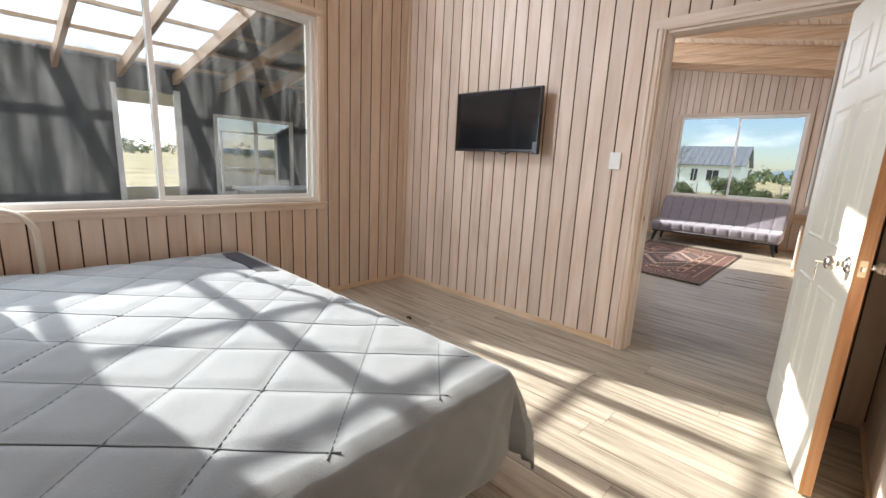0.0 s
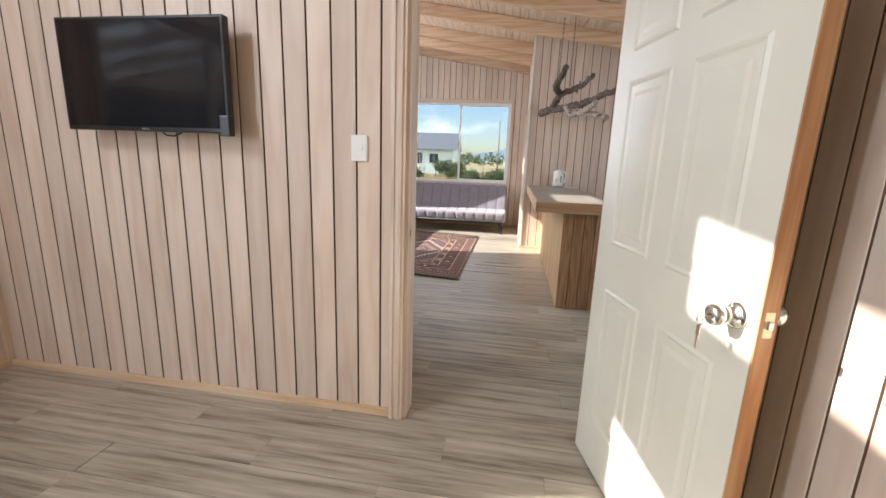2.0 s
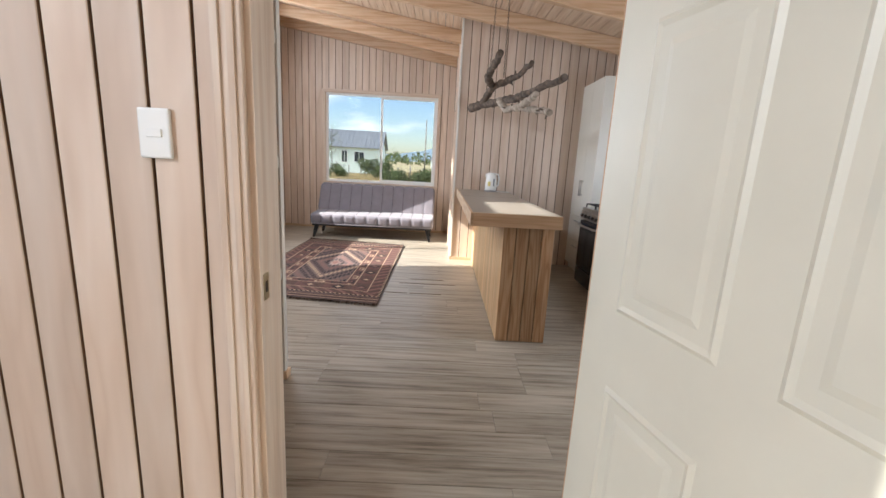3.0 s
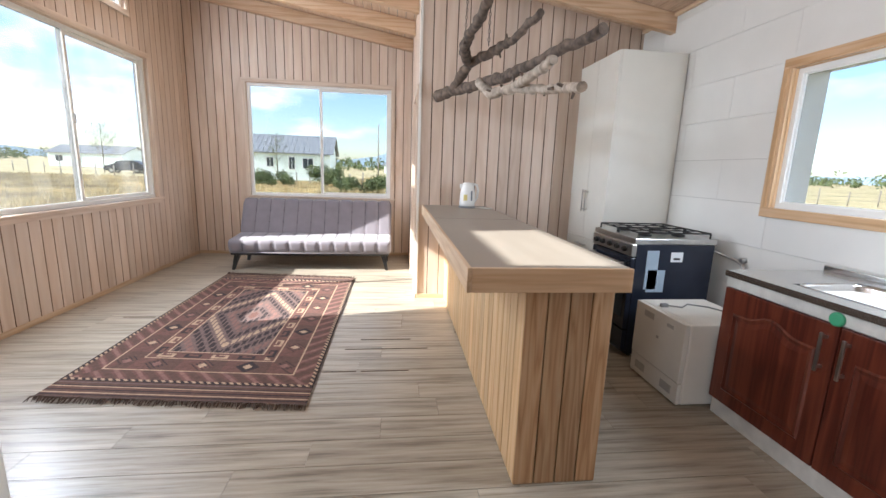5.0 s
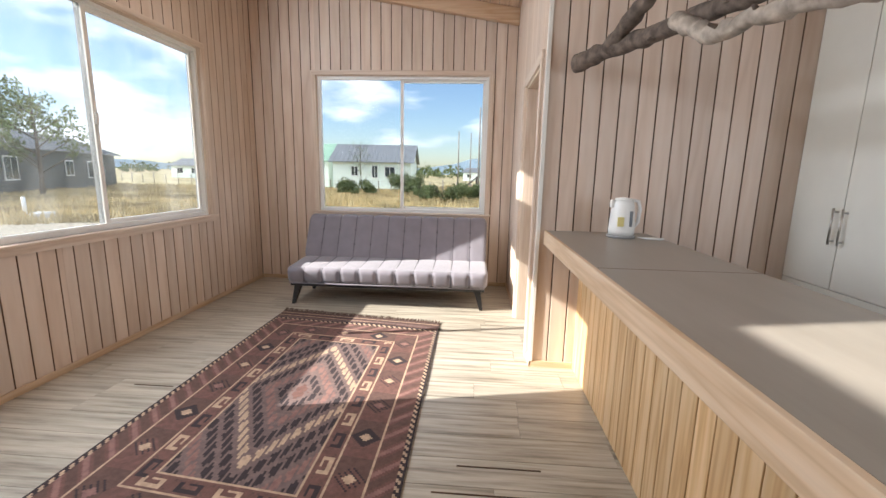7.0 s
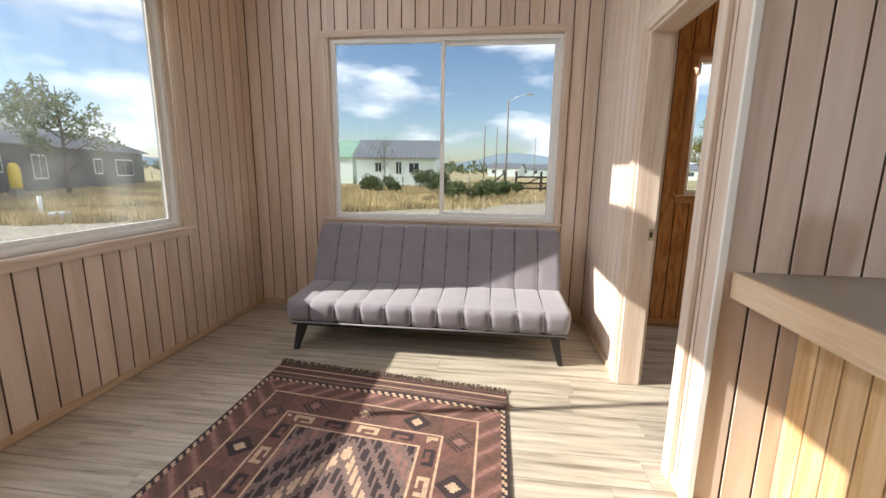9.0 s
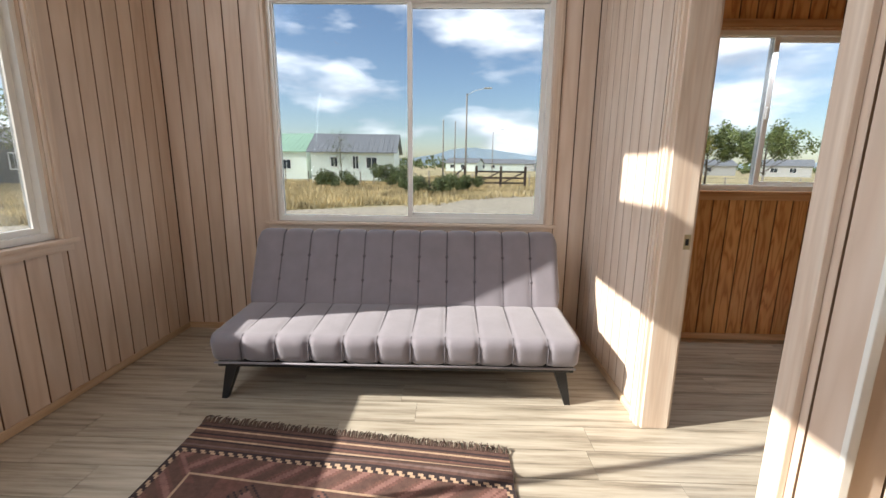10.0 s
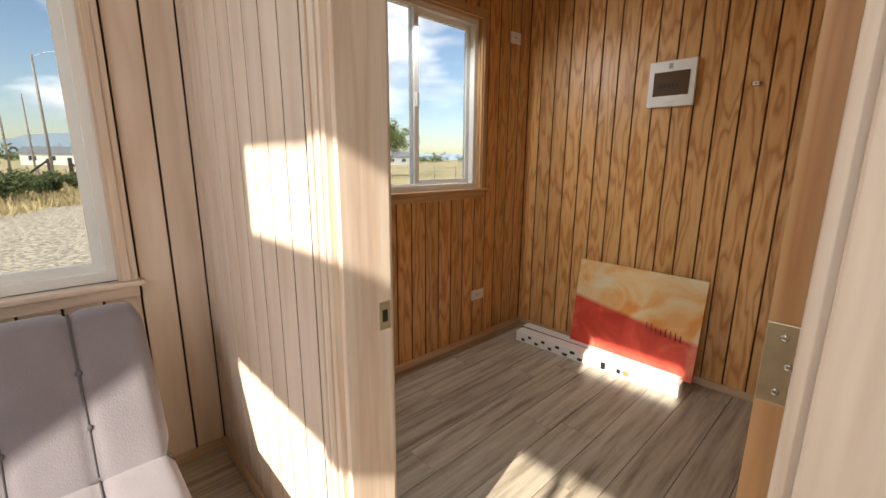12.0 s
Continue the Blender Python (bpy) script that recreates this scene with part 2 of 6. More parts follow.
IRON = plain("black_iron", (0.02, 0.02, 0.02), 0.5, 0.3, 0.2)
ENAMEL = plain("dark_enamel", (0.018, 0.022, 0.035), 0.18, 0.0, 0.15)
SOFA = plain("grey_velvet", (0.205, 0.187, 0.21), 0.9, var=0.07, scale=9, bump=0.25, fine=220)
SOFA.node_tree.nodes["Principled BSDF"].inputs["Sheen Weight"].default_value = 0.35
SEAM = plain("dark_seam", (0.10, 0.09, 0.10), 0.9)
QUILT = plain("grey_fleece", (0.18, 0.193, 0.198), 0.95, var=0.07, scale=7, bump=0.5, fine=260)
QUILT.node_tree.nodes["Principled BSDF"].inputs["Sheen Weight"].default_value = 0.3
QSEAM = plain("quilt_stitching", (0.125, 0.134, 0.138), 0.95)
BEDMETAL = plain("beige_bed_tube", (0.62, 0.55, 0.45), 0.35, 0.0, 0.05)
MATTRESS = plain("dark_mattress", (0.03, 0.03, 0.035), 0.9)
BARK = plain("grey_branch_bark", (0.12, 0.09, 0.07), 0.9, var=0.6, scale=22, bump=0.9, fine=60)
BARKL = plain("pale_peeled_branch", (0.38, 0.32, 0.26), 0.85, var=0.45, scale=18, bump=0.9, fine=50)
# grey tint in the glass holds down the outdoor brightness seen through it
GLASS = glass_mat("window_glass", (0.54, 0.55, 0.56))
CLEAR = glass_mat("clear_roof_sheet", (0.85, 0.87, 0.88))


def dusty(m, low, high, stretch):
    """Lays a film of streaky dust, which scatters light through, over a pane."""
    n, l = m.node_tree.nodes, m.node_tree.links
    t = n.new("ShaderNodeBsdfTranslucent")
    t.inputs["Color"].default_value = (0.85, 0.86, 0.84, 1)
    mp_ = coords(n, l, stretch, False)
    mp_.inputs["Rotation"].default_value = (radians(28), 0, 0)
    a = n.new("ShaderNodeTexNoise")
    a.inputs["Scale"].default_value, a.inputs["Detail"].default_value = 3.0, 7
    l.new(mp_.outputs["Vector"], a.inputs["Vector"])
    r = n.new("ShaderNodeMapRange")
    r.inputs["From Min"].default_value, r.inputs["From Max"].default_value = 0.40, 0.68
    r.inputs["To Min"].default_value, r.inputs["To Max"].default_value = low, high
    l.new(a.outputs["Fac"], r.inputs["Value"])
    x = n.new("ShaderNodeMixShader")
    l.new(r.outputs["Result"], x.inputs["Fac"])
    l.new(n["Mix Shader"].outputs[0], x.inputs[1])
    l.new(t.outputs["BSDF"], x.inputs[2])
    l.new(x.outputs[0], n["Material Output"].inputs["Surface"])
    return m


dusty(CLEAR, 0.5, 0.75, (1, 1, 1))
DUSTY = dusty(glass_mat("dusty_window_glass", (0.54, 0.55, 0.56)), 0.006, 0.034, (5.0, 5.0, 0.7))
HAZY = dusty(glass_mat("hazy_window_glass", (0.54, 0.55, 0.56)), 0.01, 0.035, (1.5, 1.5, 1.0))
RUGC = [plain("wool_" + k, c, 0.95, var=0.22, scale=40, bump=0.6, fine=240) for k, c in (
    ("brown", (0.10, 0.053, 0.041)), ("dark", (0.030, 0.019, 0.020)), ("rust", (0.135, 0.064, 0.05)),
    ("rose", (0.22, 0.115, 0.095)), ("cream", (0.43, 0.30, 0.20)), ("taupe", (0.15, 0.10, 0.088)))]
FRINGE = plain("rug_fringe", (0.10, 0.065, 0.05), 0.95, var=0.4, scale=60)
GROUND = ground_mat("dry_meadow")
GRAVEL = plain("pale_gravel", (0.40, 0.345, 0.255), 0.95, var=0.45, scale=14, bump=1.0, fine=18)
for _e, _p in zip(GRAVEL.node_tree.nodes["Color Ramp"].color_ramp.elements, (0.42, 0.58)):
    _e.position = _p
GRASS = plain("dry_grass_blades", (0.50, 0.40, 0.21), 0.9, var=0.5, scale=0.6)
LEAF = plain("dark_shrub_leaf", (0.12, 0.15, 0.055), 0.8, var=0.5, scale=2.0)
LEAF2 = plain("light_tree_leaf", (0.17, 0.21, 0.075), 0.8, var=0.5, scale=1.0)
TRUNK = plain("tree_bark", (0.14, 0.11, 0.085), 0.9, var=0.4, scale=8)
HOUSEW = plain("mint_white_siding", (0.74, 0.82, 0.76), 0.7, var=0.04)
ROOFG = plain("grey_roof_metal", (0.20, 0.21, 0.22), 0.5, 0.0, 0.12, 1.5)
ROOFM = plain("green_roof_metal", (0.32, 0.50, 0.36), 0.5, 0.0, 0.1, 1.5)
HOUSEB = plain("black_siding", (0.05, 0.053, 0.056), 0.45, var=0.4, scale=5, bump=0.9, fine=22)
DGLASS = plain("dark_window", (0.03, 0.04, 0.05), 0.08)
POLE = plain("grey_post", (0.30, 0.27, 0.23), 0.8, var=0.3)
FENCEW = plain("dark_fence_wood", (0.07, 0.05, 0.04), 0.85, var=0.3)
# distance haze is put into the mountains' pale blue base colour
MOUNT = plain("haze_tinted_mountain", (0.42, 0.55, 0.70), 1.0, var=0.06, scale=0.01)
YELLOW = plain("yellow_plastic", (0.7, 0.5, 0.03), 0.4)
CARP = plain("dark_car_paint", (0.02, 0.025, 0.035), 0.15)
RED = plain("red_plastic", (0.45, 0.05, 0.05), 0.4)
GREEN = plain("green_plastic", (0.08, 0.42, 0.22), 0.4)
PAPER = plain("pale_paper", (0.7, 0.72, 0.74), 0.6)
CABW = plain("white_melamine", (0.74, 0.72, 0.65), 0.35, var=0.02)
APPW = plain("white_appliance", (0.74, 0.72, 0.66), 0.3, var=0.03)
MARBLE = plain("white_marbled_laminate", (0.68, 0.67, 0.63), 0.35, var=0.12, scale=14)
TOPSTEEL = plain("sink_steel", (0.62, 0.62, 0.61), 0.22, 1.0, 0.05, 20)


# ---- building helpers ----
def box(bm, lo, hi, bev=0.0):
    vs = [bm.verts.new((x, y, z)) for x in (lo[0], hi[0]) for y in (lo[1], hi[1]) for z in (lo[2], hi[2])]
    fs = [bm.faces.new([vs[i] for i in q]) for q in ((0, 1, 3, 2), (4, 6, 7, 5), (0, 4, 5, 1), (2, 3, 7, 6), (0, 2, 6, 4), (1, 5, 7, 3))]
    if bev:
        es = list({e for f in fs for e in f.edges})
        bmesh.ops.bevel(bm, geom=es, offset=bev, segments=2, affect="EDGES", profile=0.6)
    return bm


def bx(lo, hi, bev=0.0):
    return box(bmesh.new(), lo, hi, bev)


def tube(bm, pts, radii, seg=10):
    """A round bar through points, with a radius for each; closed ends."""
    pts = [Vector(p) for p in pts]
    if not isinstance(radii, (list, tuple)):
        radii = [radii] * len(pts)
    rings, side = [], None
    for i, p in enumerate(pts):
        d = (pts[min(i + 1, len(pts) - 1)] - pts[max(i - 1, 0)]).normalized()
        if side is None:
            side = d.orthogonal().normalized()
        side = (side - d * side.dot(d)).normalized()
        up = d.cross(side)
        rings.append([bm.verts.new(p + (side * math.cos(2 * math.pi * k / seg) + up * math.sin(2 * math.pi * k / seg)) * radii[i]) for k in range(seg)])
    for a, b in zip(rings, rings[1:]):
        for k in range(seg):
            bm.faces.new((a[k], a[(k + 1) % seg], b[(k + 1) % seg], b[k])).smooth = True
    bm.faces.new(rings[0][::-1])
    bm.faces.new(rings[-1])
    return bm


def lathe(bm, prof, seg=24, centre=(0, 0, 0), axis="z"):
    """Turns a profile of (radius, height) round an axis."""
    c = Vector(centre)
    rings = []
    for r, h in prof:
        ring = []
        for k in range(seg):
            a = 2 * math.pi * k / seg
            u, v = r * math.cos(a), r * math.sin(a)
            ring.append(bm.verts.new(c + Vector({"z": (u, v, h), "y": (u, h, v), "x": (h, u, v)}[axis])))
        rings.append(ring)
    for a, b in zip(rings, rings[1:]):
        for k in range(seg):
            bm.faces.new((a[k], a[(k + 1) % seg], b[(k + 1) % seg], b[k])).smooth = True
    bm.faces.new(rings[0][::-1])
    bm.faces.new(rings[-1])
    return bm


def mesh_of(name, bm, mats):
    bmesh.ops.recalc_face_normals(bm, faces=bm.faces)
    me = bpy.data.meshes.new(name)
    bm.to_mesh(me)
    bm.free()
    for m in (mats if isinstance(mats, (list, tuple)) else [mats]):
        me.materials.append(m)
    return me


def part(name, bm, material, parent=None, label=""):
    ob = new(name, mesh_of(name, bm, material))
    if parent:
        ob.parent = parent
    return tagged(ob, label)


def thing(name, m, label, category, group="", kind=""):
    """An Empty at a thing's base."""
    ob = new(name)
    ob.empty_display_size = 0.1
    ob.matrix_basis = m
    return tagged(ob, label, category, group, kind)


def structure(name, bm, material, label, category="wall"):
    return tagged(part(name, bm, material), label, category, "", "structure")


# ---- plan ----
XL, XR, YF, YB = -3.24, 2.03, 10.28, -0.6     # inner faces of the outer walls
TVW, TVW2 = 3.635, 3.76                       # wall between bedroom and living room
BX = 0.385                                     # bedroom's side wall
KW, KW2 = 8.15, 8.26                          # wall behind the kitchen
PX, PX2 = -0.22, -0.10                        # partition beside the sofa
TH = 0.13


def zc(x):
    """Underside of the sloping ceiling."""
    return 3.55 - 0.165 * (x - XL)


def spans(z0, z1, holes):
    out, z = [], z0
    for a, b in sorted(holes):
        if a > z:
            out.append((z, a))
        z = max(z, b)
    if z1 > z:
        out.append((z, z1))
    return out


def wall(name, plane, p0, p1, a0, a1, holes, label, material=None, z0=0.0):
    """A wall between two planes, with openings (from, to, low, high) cut through it."""
    bm = bmesh.new()
    cuts = sorted({a0, a1, *[h[0] for h in holes], *[h[1] for h in holes]})
    for c0, c1 in zip(cuts, cuts[1:]):
        mid = (c0 + c1) / 2
        for lo, hi in spans(z0, 99, [(h[2], h[3]) for h in holes if h[0] < mid < h[1]]):
            vs = []
            for p in (p0, p1):
                for a in (c0, c1):
                    for z in (lo, hi):
                        x, y = (p, a) if plane == "x" else (a, p)
                        vs.append(bm.verts.new((x, y, zc(x) + 0.02 if z == 99 else z)))
            for q in ((0, 1, 3, 2), (4, 6, 7, 5), (0, 4, 5, 1), (2, 3, 7, 6), (0, 2, 6, 4), (1, 5, 7, 3)):
                bm.faces.new([vs[i] for i in q])
    return structure(name, bm, material or GROOVE, label)


board_cache = {}


def board_mesh(name, w, h, material, thick=0.013):
    key = (round(w, 3), round(h, 3), material.name, thick)
    if key not in board_cache:
        bm = bmesh.new()
        c = min(0.002, w / 3)
        prof = [(-w / 2, 0), (-w / 2, thick - c), (-w / 2 + c, thick), (w / 2 - c, thick), (w / 2, thick - c), (w / 2, 0)]
        lo = [bm.verts.new((x, y, 0)) for x, y in prof]
        hi = [bm.verts.new((x, y, h)) for x, y in prof]
        for i in range(5):
            bm.faces.new((lo[i], lo[i + 1], hi[i + 1], hi[i])).material_index = 1 if i in (0, 4) else 0
        bm.faces.new(hi)
        bm.faces.new(lo[::-1])
        board_cache[key] = mesh_of(name, bm, [material, JOINT])
    return board_cache[key]


def boards(owner, plane, face, sign, a0, a1, holes, material, z0=0.0, top=None, pitch=0.115, gap=0.008):
    """Upright boards on a wall's face; sign is the way that the face looks. Local y of a board points out of the wall."""
    n = max(1, round((a1 - a0) / pitch))
    step = (a1 - a0) / n
    turn = {("x", 1): -90, ("x", -1): 90, ("y", 1): 0, ("y", -1): 180}[(plane, sign)]
    for i in range(n):
        b0, b1 = a0 + i * step + gap / 2, a0 + (i + 1) * step - gap / 2
        cuts = sorted({b0, b1, *[v for h in holes for v in h[:2] if b0 + 0.004 < v < b1 - 0.004]})
        for c0, c1 in zip(cuts, cuts[1:]):
            mid = (c0 + c1) / 2
            x, y = (face, mid) if plane == "x" else (mid, face)
            zt = (top if top else zc(x)) + 0.008
            for lo, hi in spans(z0, zt, [(h[2], h[3]) for h in holes if h[0] < mid < h[1]]):
                ob = new("board", board_mesh("board", c1 - c0, hi - lo, material))
                ob.matrix_basis = pose(x, y, lo, 0, 0, turn)
                ob.parent = owner


# openings: (from, to, low, high) along each wall
BWIN = (0.40, 2.62, 0.86, 2.36)
LWIN = (7.06, 9.33, 0.87, 2.41)
CLER1 = (7.80, 9.03, 2.81, 3.17)
CLER0 = (0.52, 2.29, 2.81, 3.17)
CLER2 = (4.02, 5.70, 2.81, 3.17)
FWIN = (-2.487, -0.512, 0.855, 2.39)
RWIN = (0.505, 1.497, 1.12, 2.185)
KWIN = (5.14, 6.44, 1.14, 1.98)
KX = 1.945                                    # face of the kitchen's white panels
BDOOR = (-0.868, 0.07, 0.0, 2.12)
RDOOR = (8.345, 9.15, 0.0, 2.06)

w_left = wall("wall_west", "x", XL - TH, XL - 0.013, YB - TH, YF + TH, [BWIN, LWIN, CLER0, CLER1, CLER2], "long outer wall of whitewashed pine boards with wide windows")
w_far = wall("wall_north", "y", YF + 0.013, YF + TH, XL - 0.013, XR + 0.013, [FWIN, RWIN], "end wall of pine boards with a window above the sofa")
w_right = wall("wall_east", "x", XR + 0.013, XR + TH, YB - TH, YF + TH, [KWIN], "kitchen side wall of white panels with one window")
w_back = wall("wall_south", "y", YB - TH, YB - 0.013, XL - 0.013, XR + 0.013, [], "closing wall of the bedroom behind the bed")
w_tv = wall("wall_bedroom", "y", TVW + 0.013, TVW2 - 0.013, XL - 0.012, XR + 0.012, [BDOOR], "whitewashed board wall between bedroom and living room")
w_side = wall("wall_bedroom_side", "x", BX + 0.013, BX + 0.11, YB - 0.012, TVW + 0.012, [], "whitewashed board wall behind the open bedroom door")
w_kit = wall("wall_kitchen", "y", KW + 0.013, KW2 - 0.013, PX2 - 0.012, XR + 0.012, [], "whitewashed board wall behind the breakfast bar")
w_part = wall("wall_partition", "x", PX + 0.013, PX2 - 0.013, KW + 0.013, YF + 0.012, [RDOOR], "board partition beside the sofa with a doorway")
outer = structure("outer_cladding", bx((XL - TH - 0.02, YB - TH, -0.45), (XL - TH - 0.001, YF + TH, 0.82)), PLASTER, "low outer cladding under the windows")

# ceiling with its boards in one mesh
bm = bmesh.new()
x = XL - 0.1
while x < XR + 0.1:
    for y0, y1 in ((YB - 0.1, YF + 0.1),):
        x1 = min(x + 0.094, XR + 0.12)
        vs = [bm.verts.new((xx, yy, zc(xx) + dz)) for xx in (x, x1) for yy in (y0, y1) for dz in (0.0, 0.02)]
        for q in ((0, 1, 3, 2), (4, 6, 7, 5), (0, 4, 5, 1), (2, 3, 7, 6), (0, 2, 6, 4), (1, 5, 7, 3)):
            bm.faces.new([vs[i] for i in q])
    x += 0.1
ceiling = structure("ceiling", bm, CEIL, "sloping ceiling of narrow pine boards", "ceiling")
bm = bmesh.new()
vs = [bm.verts.new((xx, yy, zc(xx) + dz)) for xx in (XL - 0.45, XR + 0.45) for yy in (YB - 0.4, YF + 0.4) for dz in (0.022, 0.14)]
for q in ((0, 1, 3, 2), (4, 6, 7, 5), (0, 4, 5, 1), (2, 3, 7, 6), (0, 2, 6, 4), (1, 5, 7, 3)):
    bm.faces.new([vs[i] for i in q])
roof = structure("roof", bm, ROOFG, "grey metal roof over the whole house", "roof")


def ceiling_beam(y, x0=XL, x1=XR, w=0.075, d=0.16):
    """A beam across the house that follows the slope."""
    bm = bmesh.new()
    vs = [bm.verts.new((xx, yy, zc(xx) + dz)) for xx in (x0, x1) for yy in (y - w / 2, y + w / 2) for dz in (-d, -0.002)]
    for q in ((0, 1, 3, 2), (4, 6, 7, 5), (0, 4, 5, 1), (2, 3, 7, 6), (0, 2, 6, 4), (1, 5, 7, 3)):
        bm.faces.new([vs[i] for i in q])
    bmesh.ops.bevel(bm, geom=list(bm.edges), offset=0.006, segments=1, affect="EDGES")
    tagged(part("ceiling_beam", bm, BEAM), "sawn pine ceiling beam following the roof slope", "beam", "ceiling beams", "structure")


for y in (0.4, 1.3, 2.2, 3.1, 4.15, 5.0, 5.9, 6.8, 7.7):
    ceiling_beam(y)
ceiling_beam(8.75, XL, PX)
ceiling_beam(9.5, XL, PX)
ceiling_beam(10.22, XL, PX)


# ---- windows ----
def window(name, m, width, height, label, split=0.5, casing=0.055, sash=True, case_mat=None, stool=True, depth=0.13, glass=None):
    """A white sliding window in a wall's opening. Local x along the wall, y outwards, z up, from the opening's low corner."""
    cx, cz = case_mat or (CASEX, CASEZ)
    w = thing(name, m, label, "window", "", "structure")
    f = 0.035
    fr = bmesh.new()
    box(fr, (0, 0.02, 0), (f, 0.09, height))
    box(fr, (width - f, 0.02, 0), (width, 0.09, height))
    box(fr, (f, 0.02, 0), (width - f, 0.09, f))
    box(fr, (f, 0.02, height - f), (width - f, 0.09, height))
    frame_ob = part("window_frame", fr, PVC, w, "white plastic frame")
    s = 0.032
    if sash:
        cut = width * split
        for k, (u0, u1, d0) in enumerate(((f, cut + s / 2, 0.032), (cut - s / 2, width - f, 0.060))):
            sb = bmesh.new()
            sl, r = (s, 0.030) if k else (0.010, 0.008)
            box(sb, (u0, d0, f), (u0 + sl, d0 + 0.024, height - f))
            box(sb, (u1 - s, d0, f), (u1, d0 + 0.024, height - f))
            box(sb, (u0 + sl, d0, f), (u1 - s, d0 + 0.024, f + r))
            box(sb, (u0 + sl, d0, height - f - r), (u1 - s, d0 + 0.024, height - f))
            so = part("sash", sb, PVC, w, "white sliding sash")
            p = part("pane", bx((u0 + sl, d0 + 0.010, f + r), (u1 - s, d0 + 0.014, height - f - r)), glass or GLASS, so, "glass tinted grey to dim the view outdoors")
            p.visible_shadow = False
        lk = bx((cut - 0.012, 0.014, height * 0.5 - 0.04), (cut + 0.008, 0.032, height * 0.5 + 0.04), 0.004)
        part("latch", lk, PVC, w, "small white sash latch")
    else:
        p = part("pane", bx((f, 0.05, f), (width - f, 0.054, height - f)), GLASS, w, "glass tinted grey to dim the view outdoors")
        p.visible_shadow = False
    c = casing
    for nm, lo, hi, mt in (("casing", (-c, -0.022, -0.0), (0.004, -0.002, height + 0.0), cz), ("casing", (width - 0.004, -0.022, 0.0), (width + c, -0.002, height), cz),
                           ("casing", (-c, -0.022, height), (width + c, -0.002, height + c), cx)):
        part(nm, bx(lo, hi, 0.003), mt, w, "pine casing board")
        lo2 = (lo[0] + 0.012, -0.028, lo[2] + (0.012 if nm == "casing" and hi[2] > height + 0.001 else 0))
        hi2 = (hi[0] - 0.022, -0.022, hi[2] - (0.012 if hi[2] > height + 0.001 else 0))
        part("moulding", bx(lo2, hi2, 0.002), mt, w)
    if stool:
        part("window_sill", bx((-c - 0.02, -0.045, -0.022), (width + c + 0.02, 0.0195, 0.0), 0.005), cx, w, "pine sill board")
        part("apron", bx((-c, -0.022, -c - 0.01), (width + c, -0.002, -0.023), 0.003), cx, w)
    else:
        part("casing", bx((-c, -0.022, -c), (width + c, -0.002, 0.0), 0.003), cx, w)
    # lining of the opening
    ln = bmesh.new()
    box(ln, (0.0, 0.001, -0.004), (0.004, 0.02, height))
    box(ln, (width - 0.004, 0.001, 0.0), (width, 0.02, height))
    box(ln, (0.0, 0.001, height - 0.004), (width, 0.02, height))
    part("lining", ln, cz, w)
    return w


def on_west(h):
    return pose(XL, h[0], h[2], 0, 0, 90)


window("window_1", on_west(BWIN), BWIN[1] - BWIN[0], BWIN[3] - BWIN[2], "wide white sliding window over the bed, dusty glass", 0.476, glass=DUSTY)
window("window_2", on_west(LWIN), LWIN[1] - LWIN[0], LWIN[3] - LWIN[2], "wide white sliding window looking on the meadow", 0.5, glass=HAZY)
window("window_3", pose(FWIN[0], YF, FWIN[2]), FWIN[1] - FWIN[0], FWIN[3] - FWIN[2], "white sliding window above the grey sofa", 0.5)
window("window_4", on_west(CLER1), CLER1[1] - CLER1[0], CLER1[3] - CLER1[2], "low wide clerestory window under the ceiling", sash=False, stool=False)
window("window_5", on_west(CLER2), CLER2[1] - CLER2[0], CLER2[3] - CLER2[2], "low wide clerestory window under the ceiling", sash=False, stool=False)
window("window_8", on_west(CLER0), CLER0[1] - CLER0[0], CLER0[3] - CLER0[2], "low wide clerestory window above the bed", sash=False, stool=False)
WCX = wood("warm_casing_x", (0.42, 0.23, 0.10), (0.52, 0.31, 0.15), (0.58, 0.37, 0.2), "x", 0.45, tone=0.05)
WCZ = wood("warm_casing_z", (0.42, 0.23, 0.10), (0.52, 0.31, 0.15), (0.58, 0.37, 0.2), "z", 0.45, tone=0.05)
window("window_6", pose(RWIN[0], YF, RWIN[2]), RWIN[1] - RWIN[0], RWIN[3] - RWIN[2], "small white sliding window in the varnished store room", 0.48, case_mat=(WCX, WCZ))
KCX = wood("kitchen_casing_x", (0.50, 0.30, 0.14), (0.60, 0.38, 0.2), (0.65, 0.44, 0.26), "x", 0.45, tone=0.05)
KCZ = wood("kitchen_casing_z", (0.50, 0.30, 0.14), (0.60, 0.38, 0.2), (0.65, 0.44, 0.26), "z", 0.45, tone=0.05)
win7 = window("window_7", pose(KX, KWIN[1], KWIN[2], 0, 0, -90), KWIN[1] - KWIN[0], KWIN[3] - KWIN[2], "kitchen window with a pine casing and white frame", 0.5, case_mat=(KCX, KCZ), stool=False, casing=0.06)


def reveal(w, width, height, d0, d1):
    """White lining boards round a deep opening, outside the window's frame."""
    for lo, hi in (((0, d0, 0), (0.012, d1, height)), ((width - 0.012, d0, 0), (width, d1, height)),
                   ((0.012, d0, 0), (width - 0.012, d1, 0.012)), ((0.012, d0, height - 0.012), (width - 0.012, d1, height))):
        part("reveal_board", bx(lo, hi), PVC, w, "white reveal board")


reveal(win7, KWIN[1] - KWIN[0], KWIN[3] - KWIN[2], 0.0905, XR + TH - KX + 0.01)


